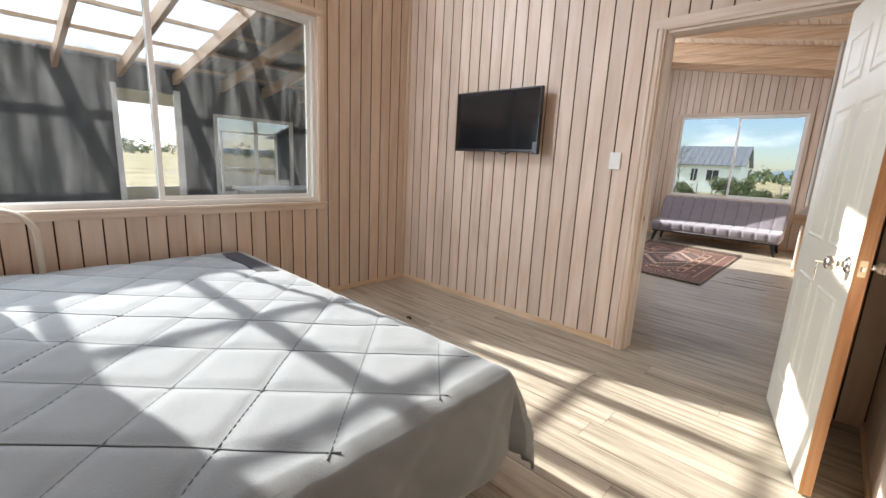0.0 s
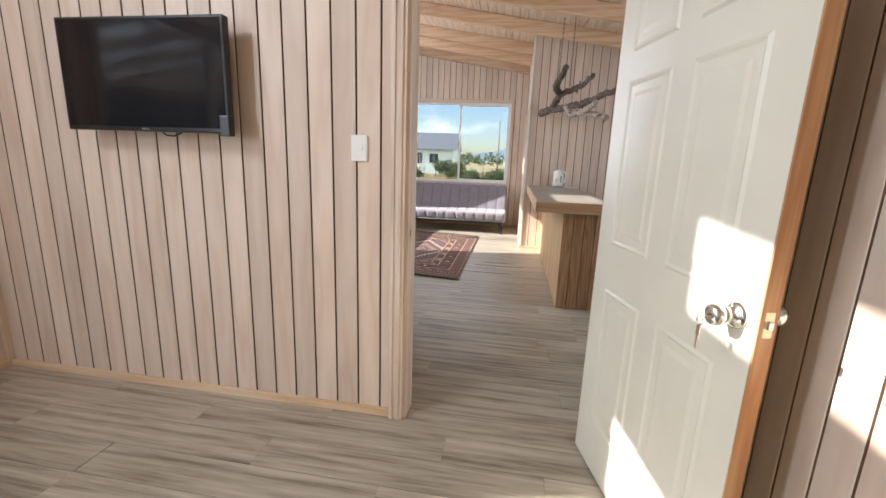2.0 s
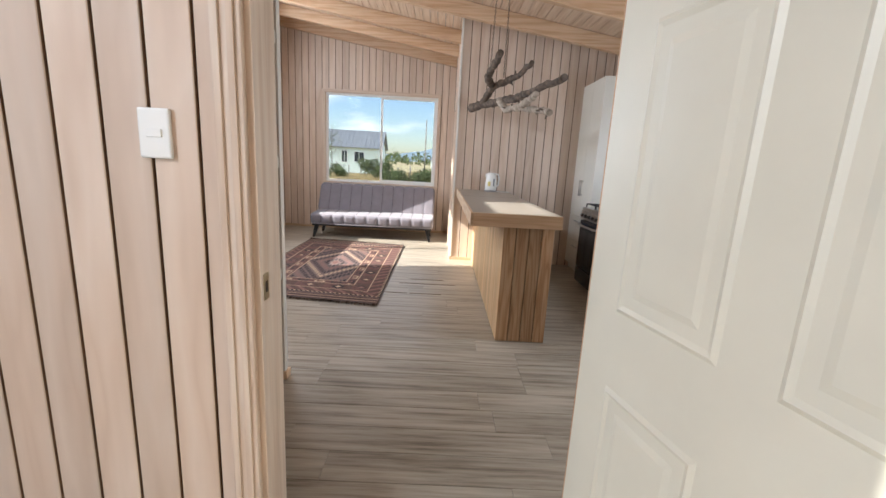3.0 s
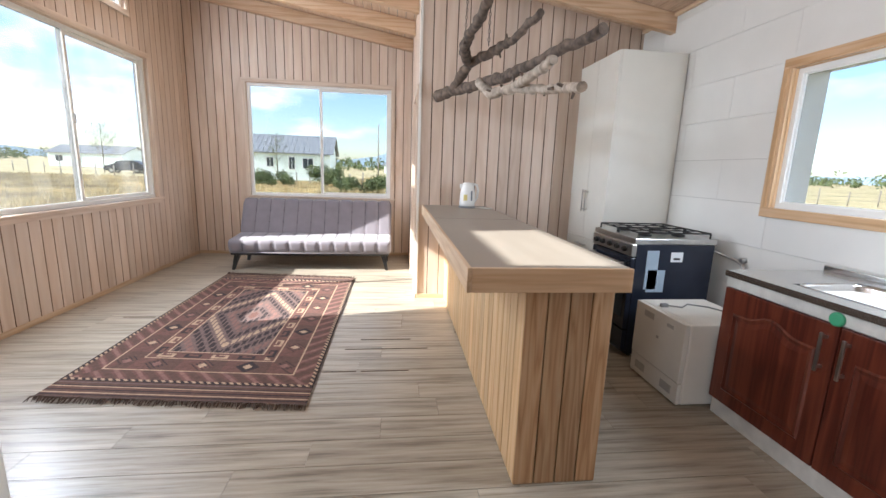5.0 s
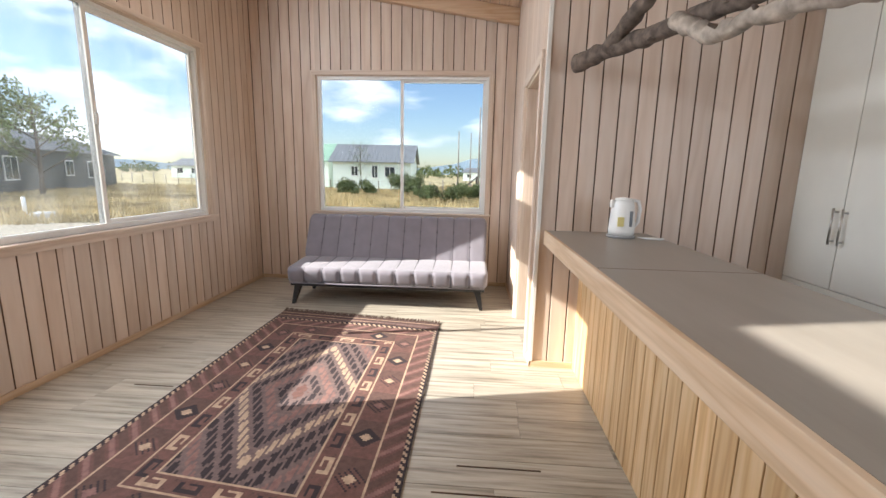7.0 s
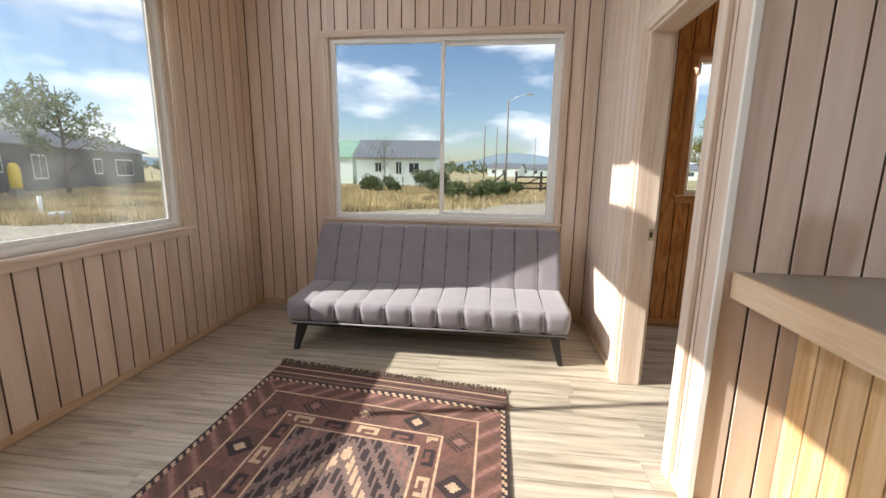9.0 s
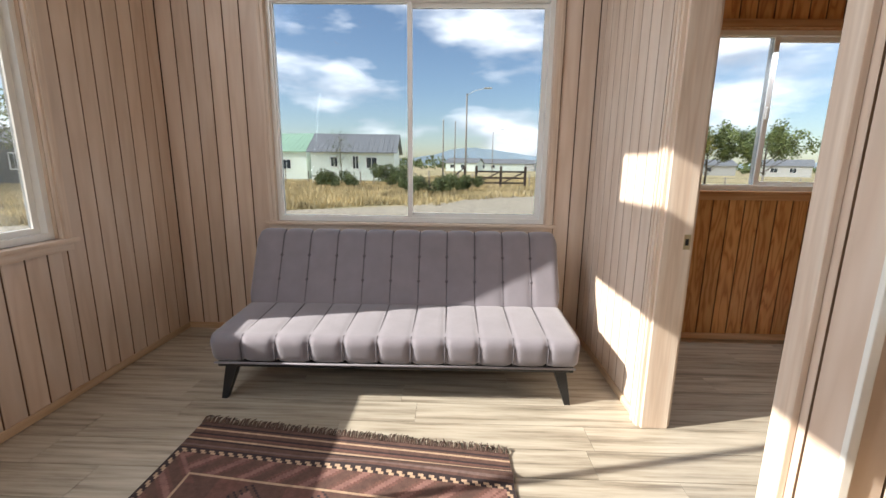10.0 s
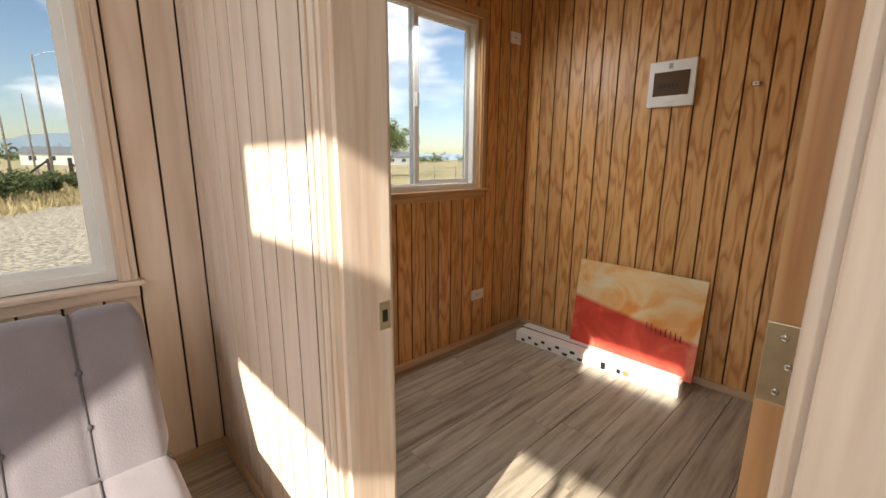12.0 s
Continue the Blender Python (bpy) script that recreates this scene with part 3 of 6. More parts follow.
# ---- door frames and doors ----
def door_frame(name, m, width, height, depth, label, strike_left=True, casing=0.07, strike=0.012):
    """Jambs, head and casings of a doorway. Local x across, y through the wall from its face, z up."""
    d = thing(name, m, label, "door frame", "", "structure")
    part("jamb", bx((-0.001, -0.004, 0), (0.028, depth + 0.004, height), 0.002), CASEZ, d)
    part("jamb", bx((width - 0.028, -0.004, 0), (width + 0.001, depth + 0.004, height), 0.002), CASEZ, d)
    part("head", bx((0.028, -0.004, height - 0.028), (width - 0.028, depth + 0.004, height), 0.002), CASEX, d)
    for y0, y1, s in ((-0.022, -0.002, 1), (depth + 0.002, depth + 0.022, -1)):
        part("casing", bx((-casing + 0.012, y0, 0), (0.012, y1, height - 0.012), 0.003), CASEZ, d)
        part("casing", bx((width - 0.012, y0, 0), (width + casing - 0.012, y1, height - 0.012), 0.003), CASEZ, d)
        part("casing", bx((-casing + 0.012, y0, height - 0.012), (width + casing - 0.012, y1, height + casing - 0.012), 0.003), CASEX, d)
        yo = (y0 - 0.006, y0) if s > 0 else (y1, y1 + 0.006)
        for u in (-casing + 0.018, -0.018):
            part("moulding", bx((u, yo[0], 0), (u + 0.016, yo[1], height), 0.002), CASEZ, d)
    u0, u1 = (0.028, 0.0305) if strike_left else (width - 0.0305, width - 0.028)
    st = part("strike_plate", bx((u0, strike, 0.91), (u1, strike + 0.030, 0.98), 0.001), BRASSY, d, "small metal strike plate")
    part("strike_hole", bx((u0 - (0.0 if strike_left else 0.0006), strike + 0.007, 0.93), (u1 + (0.0006 if strike_left else 0.0), strike + 0.022, 0.96)), BLACK, d)
    return d


door_frame("door_frame_1", pose(BDOOR[0], TVW, 0), BDOOR[1] - BDOOR[0], BDOOR[3], TVW2 - TVW, "whitewashed pine door frame of the bedroom")
door_frame("door_frame_2", pose(PX, RDOOR[1], 0, 0, 0, -90), RDOOR[1] - RDOOR[0], RDOOR[3], PX2 - PX, "whitewashed pine door frame of the store room", strike=0.088)


def door_leaf(name, m, width, height, label, knob_z=0.945):
    """A moulded six-panel door. Local x from the hinge to the free edge, y through the leaf, z up."""
    t = 0.042
    d = thing(name, m, label, "door", "", "structure")
    core = part("leaf", bx((0.0, 0, 0.008), (width - 0.005, t, height), 0.001), CREAM, d)
    part("edge", bx((width - 0.0048, 0.0005, 0.008), (width, t - 0.0005, height)), EDGE, d, "bare pine edge of the door")
    part("edge", bx((-0.004, 0.0005, 0.008), (-0.0002, t - 0.0005, height)), EDGE, d, "bare pine hinge edge of the door")
    ux = [(0.11, width / 2 - 0.05), (width / 2 + 0.05, width - 0.11)]
    for z0, z1 in ((0.22, 0.80), (0.98, 1.58), (1.68, 1.90)):
        for u0, u1 in ux:
            for yy, s in ((0.0, -1), (t, 1)):
                bm = bmesh.new()
                h = 0.006
                # raised bevelled field inside a moulded rim
                outer_ = [(u0, z0), (u1, z0), (u1, z1), (u0, z1)]
                rings = []
                for ins, out in ((0.0, 0.0), (0.010, h), (0.020, 0.0015), (0.045, 0.0015), (0.060, h * 0.9)):
                    rings.append([bm.verts.new((u0 + ins if a == u0 else u1 - ins, yy + s * out, z0 + ins if b == z0 else z1 - ins)) for a, b in outer_])
                for a, b in zip(rings, rings[1:]):
                    for k in range(4):
                        bm.faces.new((a[k], a[(k + 1) % 4], b[(k + 1) % 4], b[k]))
                bm.faces.new(rings[-1])
                part("panel", bm, CREAM, d)
    for yy, s in ((0.0, -1), (t, 1)):
        k = bmesh.new()
        lathe(k, [(0.033, yy + s * 0.0005), (0.033, yy + s * 0.006), (0.024, yy + s * 0.012), (0.012, yy + s * 0.016), (0.012, yy + s * 0.032),
                  (0.022, yy + s * 0.038), (0.027, yy + s * 0.052), (0.024, yy + s * 0.066), (0.012, yy + s * 0.071)], 24, (width - 0.065, 0, knob_z), "y")
        ko = part("knob", k, CHROME, d, "satin round door knob")
        if s < 0:
            key = bmesh.new()
            box(key, (width - 0.067, yy - 0.098, knob_z - 0.002), (width - 0.063, yy - 0.070, knob_z + 0.004))
            tube(key, [(width - 0.065 + 0.011 * math.cos(a * 0.7), yy - 0.090, knob_z - 0.014 + 0.011 * math.sin(a * 0.7)) for a in range(10)], 0.0016, 6)
            box(key, (width - 0.071, yy - 0.092, knob_z - 0.052), (width - 0.059, yy - 0.089, knob_z - 0.026), 0.001)
            box(key, (width - 0.067, yy - 0.092, knob_z - 0.084), (width - 0.062, yy - 0.089, knob_z - 0.052))
            part("key", key, CHROME, ko, "two small keys hanging from the lock")
    lp = part("latch_plate", bx((width, 0.010, knob_z - 0.03), (width + 0.0015, t - 0.010, knob_z + 0.03)), BRASSY, d, "zinc latch plate")
    part("latch_bolt", bx((width + 0.0015, 0.015, knob_z - 0.009), (width + 0.009, t - 0.015, knob_z + 0.009), 0.002), CHROME, lp)
    return d


HX, HY = -0.016, 3.605
dleaf = door_leaf("door_1", pose(HX, HY, 0, 0, 0, -77.0), 0.845, 2.05, "cream six-panel door standing open into the bedroom")
door2 = door_leaf("door_2", pose(PX2 + 0.035, 8.372, 0, 0, 0, -0.5), 0.66, 2.02, "cream panel door opened into the store room")


def hinge(m, label):
    h = thing("door_hinge", m, label, "hinge", "", "structure")
    part("plate", bx((0, -0.003, -0.05), (0.036, 0, 0.05), 0.001), BRASSY, h)
    for z in (-0.034, 0.0, 0.034):
        s = lathe(bmesh.new(), [(0.0045, -0.0031), (0.0045, -0.0045), (0.002, -0.005)], 10, (0.018 + (0.008 if z == 0 else 0), 0, z), "y")
        part("screw", s, CHROME, h)
    tube_b = tube(bmesh.new(), [(0.039, -0.003, -0.05), (0.039, -0.003, 0.05)], 0.005, 10)
    part("pin", tube_b, BRASSY, h)
    return h


hinge(pose(PX2 + 0.0308, 8.413, 1.08, 0, 0, -90), "zinc butt hinge screwed to the pine door edge")


# ---- bedroom ----
def tv_set():
    w, h = 0.835, 0.482
    t = thing("television", pose(-2.045, TVW, 1.358), "black flat television tilted on a wall bracket", "television")
    body = part("body", bx((-w / 2, -0.115, 0.0), (w / 2, -0.075, h), 0.006), BLACK, t)
    part("screen", bx((-w / 2 + 0.012, -0.118, 0.020), (w / 2 - 0.012, -0.115, h - 0.012)), SCREEN, t, "glossy dark screen")
    part("back_cover", bx((-0.28, -0.075, 0.05), (0.28, -0.045, 0.38), 0.01), BLACK, t)
    part("bracket", bx((-0.1, -0.045, 0.12), (0.1, 0.0, 0.32), 0.003), IRON, t, "black wall bracket")
    part("sensor", bx((0.375, -0.122, -0.012), (0.422, -0.085, 0.075), 0.004), BLACK, t, "small black box at the corner")
    part("cable", tube(bmesh.new(), [(0.05, -0.08, 0.0), (0.07, -0.08, -0.014), (0.11, -0.08, -0.016), (0.15, -0.08, 0.0)], 0.004, 6), BLACK, t, "loop of black cable")
    part("badge", bx((-0.02, -0.1195, 0.006), (0.02, -0.118, 0.013)), CHROME, t)
    return t


tv_set()


def switch(m, label, cat="switch", w=0.075, h=0.115, rocker=True):
    s = thing("light_switch" if rocker else "wall_socket", m, label, cat)
    part("cover_plate", bx((-w / 2, -0.011, -h / 2), (w / 2, 0, h / 2), 0.005), PVC, s)
    if rocker:
        part("rocker", bx((-0.018, -0.0145, -0.008), (0.018, -0.011, 0.010), 0.001), PVC, s)
    else:
        for u in (-0.016, 0.0, 0.016):
            part("pin_hole", bx((u - 0.003, -0.0115, -0.003), (u + 0.003, -0.0109, 0.003)), BLACK, s)
    return s


switch(pose(-1.072, TVW - 0.001, 1.316), "white plastic light switch on the board wall")


def bed():
    """Metal bed with a quilted grey cover. Local x from head to foot, y across."""
    L, W, Z = 2.52, 1.55, 0.50
    b = thing("bed", pose(-3.13, 0.40, 0), "metal-framed bed under a quilted grey fleece cover", "bed")
    # metal frame
    fr = bmesh.new()
    for y in (0.10, W - 0.10):
        tube(fr, [(0.04, y, 0.27), (L - 0.16, y, 0.27)], 0.016, 10)
    for x in (0.05, 0.8, 1.5, L - 0.16):
        tube(fr, [(x, 0.10, 0.27), (x, W - 0.10, 0.27)], 0.014, 10)
    part("frame", fr, BEDMETAL, b, "beige tubular steel frame")
    for x in (0.06, L - 0.18):
        for y in (0.1, W - 0.12):
            lg = tube(bmesh.new(), [(x, y, 0.27), (x + 0.0, y, 0.10), (x + 0.01, y, 0.03), (x - 0.09, y - 0.02, 0.016)], 0.014, 10)
            part("leg", lg, BEDMETAL, b)
    hb = bmesh.new()
    W0, W = W, 0.46
    pts = [(0.0, 0.05, 0.0), (0.0, 0.05, 0.72)] + [(0.0, 0.05 + 0.16 - 0.16 * math.cos(a * math.pi / 12), 0.72 + 0.16 * math.sin(a * math.pi / 12)) for a in range(1, 7)]
    pts += [(0.0, W / 2, 0.88)]
    tube(hb, pts, 0.016, 10)
    tube(hb, [(0.0, W - p[1], p[2]) for p in map(tuple, pts)], 0.016, 10)
    for k in range(1, 2):
        tube(hb, [(0.0, 0.05 + k * (W - 0.1) / 6, 0.30), (0.0, 0.05 + k * (W - 0.1) / 6, 0.875)], 0.008, 8)
    W = W0
    part("headboard", hb, BEDMETAL, b, "arched beige tube headboard")
    part("mattress", bx((0.05, 0.06, 0.285), (L - 0.20, W - 0.06, 0.475), 0.05), MATTRESS, b, "dark mattress")
    # quilted cover: a puffed top with draped sides
    nx, ny = 150, 110
    bm = bmesh.new()
    grid = []
    over = 0.24
    for i in range(nx + 1):
        row = []
        u = -0.0 + (L + over) * i / nx
        for j in range(ny + 1):
            v = -over + (W + 2 * over) * j / ny
            p, q = (u + v) / 0.40, (u - v) / 0.40
            cell = min(abs(p - round(p)), abs(q - round(q))) * 2
            puff = 0.014 * min(1.0, cell * 3.2) ** 0.6
            wob = 0.010 * noise.noise(Vector((u * 2.1, v * 2.3, 3.0))) + 0.004 * noise.noise(Vector((u * 7, v * 7, 9.0)))
            cu, cv = min(u, L - 0.10), min(max(v, 0.05), W - 0.05)
            du, dv = u - cu, v - cv
            drop = math.hypot(du, dv)
            r = 0.06
            if drop > 0:
                dirx, diry = du / drop, dv / drop
                arc = min(drop, r * math.pi / 2)
                out = r * math.sin(arc / r)
                z = Z - r * (1 - math.cos(arc / r)) - max(0.0, drop - arc)
                fold = 0.0
                if drop > arc:
                    along = u if abs(diry) > abs(dirx) else v
                    fold = 0.025 * math.sin(along * 11 + 1.5 * noise.noise(Vector((along * 2, 0, 0)))) * min(1, (drop - arc) / 0.15)
                    if abs(dirx) > 0.3 and abs(diry) > 0.3:
                        fold += 0.05 * min(1, (drop - arc) / 0.15)
                out += fold + 0.02 * min(1.0, max(0.0, drop - arc) / 0.2)
                x, y = cu + dirx * (out + puff * 0.6), cv + diry * (out + puff * 0.6)
                z += wob * 0.4
            else:
                x, y, z = u, v, Z + puff + wob
            row.append(bm.verts.new((x, y, z + 0.004)))
        grid.append(row)
    seam = []
    for i in range(nx):
        for j in range(ny):
            f = bm.faces.new((grid[i][j], grid[i + 1][j], grid[i + 1][j + 1], grid[i][j + 1]))
            f.smooth = True
    cover = part("quilt", bm, QUILT, b, "diamond-quilted grey fleece cover")
    md = cover.modifiers.new("cloth", "SOLIDIFY")
    md.thickness, md.offset = 0.012, -1
    # stitching along the diamonds, on the top face
    st = bmesh.new()
    for s in (1, -1):
        k0 = -20
        for k in range(k0, 24):
            run = []
            for n_ in range(0, 90):
                u = (L - 0.10) * n_ / 89
                v = (k * 0.40 - u) * s
                if 0.06 < v < W - 0.06:
                    wob = 0.010 * noise.noise(Vector((u * 2.1, v * 2.3, 3.0))) + 0.004 * noise.noise(Vector((u * 7, v * 7, 9.0)))
                    run.append((u, v, Z + 0.0075 + wob))
                else:
                    if len(run) > 2:
                        tube(st, run, 0.0027, 5)
                    run = []
            if len(run) > 2:
                tube(st, run, 0.0027, 5)
    part("stitching", st, QSEAM, b, "dark stitched seams")
    part("fold", bx((0.05, W - 0.20, Z + 0.004), (0.72, W - 0.085, Z + 0.024), 0.008), MATTRESS, b, "black cloth strip on the bed")
    # footboard arch at the near corner
    fb = bmesh.new()
    tube(fb, [(L + 0.02, -0.55, 0.0), (L + 0.02, -0.55, 0.62), (L + 0.02, -0.47, 0.70), (L + 0.02, -0.20, 0.70), (L + 0.02, -0.12, 0.62), (L + 0.02, -0.12, 0.0)], 0.03, 12)
    part("footboard", fb, BEDMETAL, b, "rounded beige tube footboard")
    return b


bed()

# ---- living room ----
def sofa():
    """Armless tufted sofa bed. Local x along the sofa, y towards the wall."""
    W = 1.99
    s = thing("sofa", pose(-2.475, 9.25, 0, 0, 0, 0.6), "grey velvet sofa bed with channel tufting and black legs", "sofa")
    cols, step = 11, W / 11

    def cushion(name, prof, closed_back, label):
        """A cushion swept along x from a side profile of (y, z); seams pull it in between the channels."""
        bm = bmesh.new()
        nx = cols * 10
        rings = []
        cy = sum(p[0] for p in prof) / len(prof)
        cz = sum(p[1] for p in prof) / len(prof)
        for i in range(nx + 1):
            x = W * i / nx
            ph = (x / step) % 1.0
            pull = 1 - abs(2 * ph - 1) ** 6.0
            end = min(x, W - x)
            rnd = 1.0 if end > 0.05 else math.sqrt(max(0.0, 1 - (1 - end / 0.05) ** 2)) * 0.16 + 0.84
            ring = []
            for y, z in prof:
                k = rnd - 0.020 * (1 - pull) / max(0.05, math.hypot(y - cy, z - cz))
                ring.append(bm.verts.new((x, cy + (y - cy) * k, cz + (z - cz) * k)))
            rings.append(ring)
        m = len(prof)
        for a, b_ in zip(rings, rings[1:]):
            for k in range(m):
                bm.faces.new((a[k], a[(k + 1) % m], b_[(k + 1) % m], b_[k])).smooth = True
        bm.faces.new(rings[0][::-1])
        bm.faces.new(rings[-1])
        return part(name, bm, SOFA, s, label)

    def rounded(pts, r, n=5):
        """Rounds the corners of a closed profile."""
        out = []
        for i, p in enumerate(pts):
            p, a, b_ = Vector(p), Vector(pts[i - 1]), Vector(pts[(i + 1) % len(pts)])
            p0, p1 = p + (a - p).normalized() * r, p + (b_ - p).normalized() * r
            for k in range(n + 1):
                t = k / n
                out.append(tuple((1 - t) ** 2 * p0 + 2 * t * (1 - t) * p + t * t * p1))
        return out

    seat_p = rounded([(0.02, 0.215), (-0.005, 0.375), (0.50, 0.405), (0.57, 0.40), (0.57, 0.215)], 0.06)
    seat = cushion("seat", seat_p, True, "grey velvet seat cushion")
    back_p = rounded([(0.475, 0.375), (0.70, 0.835), (0.78, 0.845), (0.84, 0.79), (0.63, 0.33)], 0.035)
    back = cushion("backrest", back_p, True, "grey velvet backrest leaning to the wall")
    # tufting buttons and seams
    bt = lathe(bmesh.new(), [(0.010, 0.0), (0.009, 0.004), (0.004, 0.006)], 12)
    bme = mesh_of("button", bt, SEAM)
    for k in range(1, cols):
        for y, z, rx in ((0.551, 0.545, 64), (0.622, 0.69, 64)):
            o = new("button", bme)
            o.parent, o.matrix_basis = back, pose(k * step, y + 0.010, z - 0.006, rx, 0, 0)
        o = new("button", bme)
        o.parent, o.matrix_basis = seat, pose(k * step, 0.33, 0.383, 0, 0, 0)
        sm = tube(bmesh.new(), [(k * step, 0.018, 0.24), (k * step, 0.010, 0.33), (k * step, 0.045, 0.369), (k * step, 0.25, 0.382), (k * step, 0.50, 0.396)], 0.004, 5)
        part("seam", sm, SEAM, seat)
        sm = tube(bmesh.new(), [(k * step, 0.500, 0.41), (k * step, 0.601, 0.62), (k * step, 0.694, 0.81), (k * step, 0.74, 0.838)], 0.004, 5)
        part("seam", sm, SEAM, back)
    pip = tube(bmesh.new(), [(0.03, 0.02, 0.222), (W - 0.03, 0.02, 0.222)], 0.006, 6)
    part("piping", pip, SOFA, seat)
    part("base_frame", bx((0.03, 0.05, 0.185), (W - 0.03, 0.66, 0.214), 0.004), BLACK, s, "dark underside frame")
    for x, sx in ((0.10, -1), (W - 0.10, 1)):
        for y, sy in ((0.09, -1), (0.58, 1)):
            bm = bmesh.new()
            top, bot = 0.032, 0.016
            a = [bm.verts.new((x + u * top, y + v * top, 0.19)) for u, v in ((-1, -1), (1, -1), (1, 1), (-1, 1))]
            c = [bm.verts.new((x + sx * 0.045 + u * bot, y + sy * 0.035 + v * bot, 0.0)) for u, v in ((-1, -1), (1, -1), (1, 1), (-1, 1))]
            for k in range(4):
                bm.faces.new((a[k], a[(k + 1) % 4], c[(k + 1) % 4], c[k]))
            bm.faces.new(a)
            bm.faces.new(c[::-1])
            part("leg", bm, BLACK, s, "black tapered splayed leg")
    return s


sofa()


def rug():
    """Flat-woven rug whose pattern is woven in coloured cells of about a centimetre."""
    W, L, c = 1.49, 2.72, 0.0112
    nx, ny = int(W / c), int(L / c)
    r = thing("rug", pose(-0.912 - W, 6.18, 0.0045), "brown and rust geometric kilim rug with fringed ends", "rug")
    bm = bmesh.new()
    shear = -0.115

    def height(u, v):
        d = 0.002 * noise.noise(Vector((u * 3, v * 3, 1.0)))
        d += 0.018 * math.exp(-((v - 2.54 - 0.04 * (u - 0.8)) / 0.03) ** 2) * max(0.0, min(1.0, (u - 0.55) * 3))
        return 0.006 + d

    vs = [[bm.verts.new((c * i, c * j + shear * (c * i - W), height(c * i, c * j))) for j in range(ny + 1)] for i in range(nx + 1)]

    def colour(i, j):
        i2, j2 = min(i, nx - 1 - i), min(j, ny - 1 - j)
        if j2 < 16:                      # striped ends
            return (0, 0, 1, 0, 4, 0, 0, 1, 2, 0, 4, 1, 0, 0, 5, 0)[j2]
        e = min(i2, j2 - 16)
        if e < 1:
            return 1
        if e < 3:
            return 4 if ((i + j) // 2) % 2 else 1
        if e < 13:                       # outer band of hooks
            t = (i if j2 - 16 < i2 else j) % 12
            w_ = e - 3
            zig = abs((t + w_) % 12 - 6)
            return 3 if zig < 2 else (2 if zig < 4 else 0)
        if e == 13:
            return 4
        if e < 28:                       # band of pale diamonds
            t = (i if j2 - 16 < i2 else j)
            d1 = abs((t % 26) - 13) + abs(e - 20.5)
            kind = (t // 26) % 3
            if d1 < 3.2:
                return 4 if kind != 1 else 3
            if d1 < 7.5:
                return (1, 0, 2)[kind] if (i + j) % 3 else 1
            return 0 if (t // 13) % 2 else 2
        if e == 28:
            return 4
        if e < 37:                       # key pattern
            t = (i if j2 - 16 < i2 else j) % 16
            w_ = e - 29
            if w_ in (0, 7):
                return 2
            key = (t in (2, 3) and w_ < 6) or (w_ in (1, 2) and 2 <= t < 12) or (t in (10, 11) and w_ < 6) or (w_ in (5,) and 6 <= t < 12)
            return (1 if ((i if j2 - 16 < i2 else j) // 16) % 2 else 4) if key else 2 if (t + w_) % 7 else 0
        if e == 37:
            return 4
        # centre field: nested diamonds of slanting lozenges on a taupe ground
        di, dj = abs(i - nx / 2), abs(j - ny / 2)
        d, a_ = di * 1.7 + dj, di * 1.7 - dj
        ring = int(d / 13.0)
        if d % 13 < 8.5 and (a_ + 0.8 * (d % 13)) % 11 < 7.5:
            return (2, 1, 3, 1, 4, 1, 1, 3, 1, 4, 1, 0, 1, 3)[ring % 14]
        return 5

    for i in range(nx):
        for j in range(ny):
            f = bm.faces.new((vs[i][j], vs[i + 1][j], vs[i + 1][j + 1], vs[i][j + 1]))
            f.material_index = colour(i, j)
            f.smooth = True
    part("woven_field", bm, RUGC, r, "flat-woven wool with stepped diamonds and key borders")
    rnd = random.Random(5)
    fr = bmesh.new()
    for side in (0, 1):
        y = 0.0 if side == 0 else c * ny
        sgn = -1 if side == 0 else 1
        for k in range(190):
            x = W * (k + rnd.random() * 0.6) / 190
            yy = y + shear * (x - W)
            ln = 0.035 + 0.03 * rnd.random()
            dx = (rnd.random() - 0.5) * 0.03
            tube(fr, [(x, yy - sgn * 0.004, 0.006), (x + dx * 0.5, yy + sgn * ln * 0.5, 0.010 + 0.010 * rnd.random()), (x + dx, yy + sgn * ln, 0.004)], [0.004, 0.0035, 0.0015], 4)
    tagged(part("fringe", fr, FRINGE, r, "tangled brown fringe"), kind="stuff")
    return r


rug()


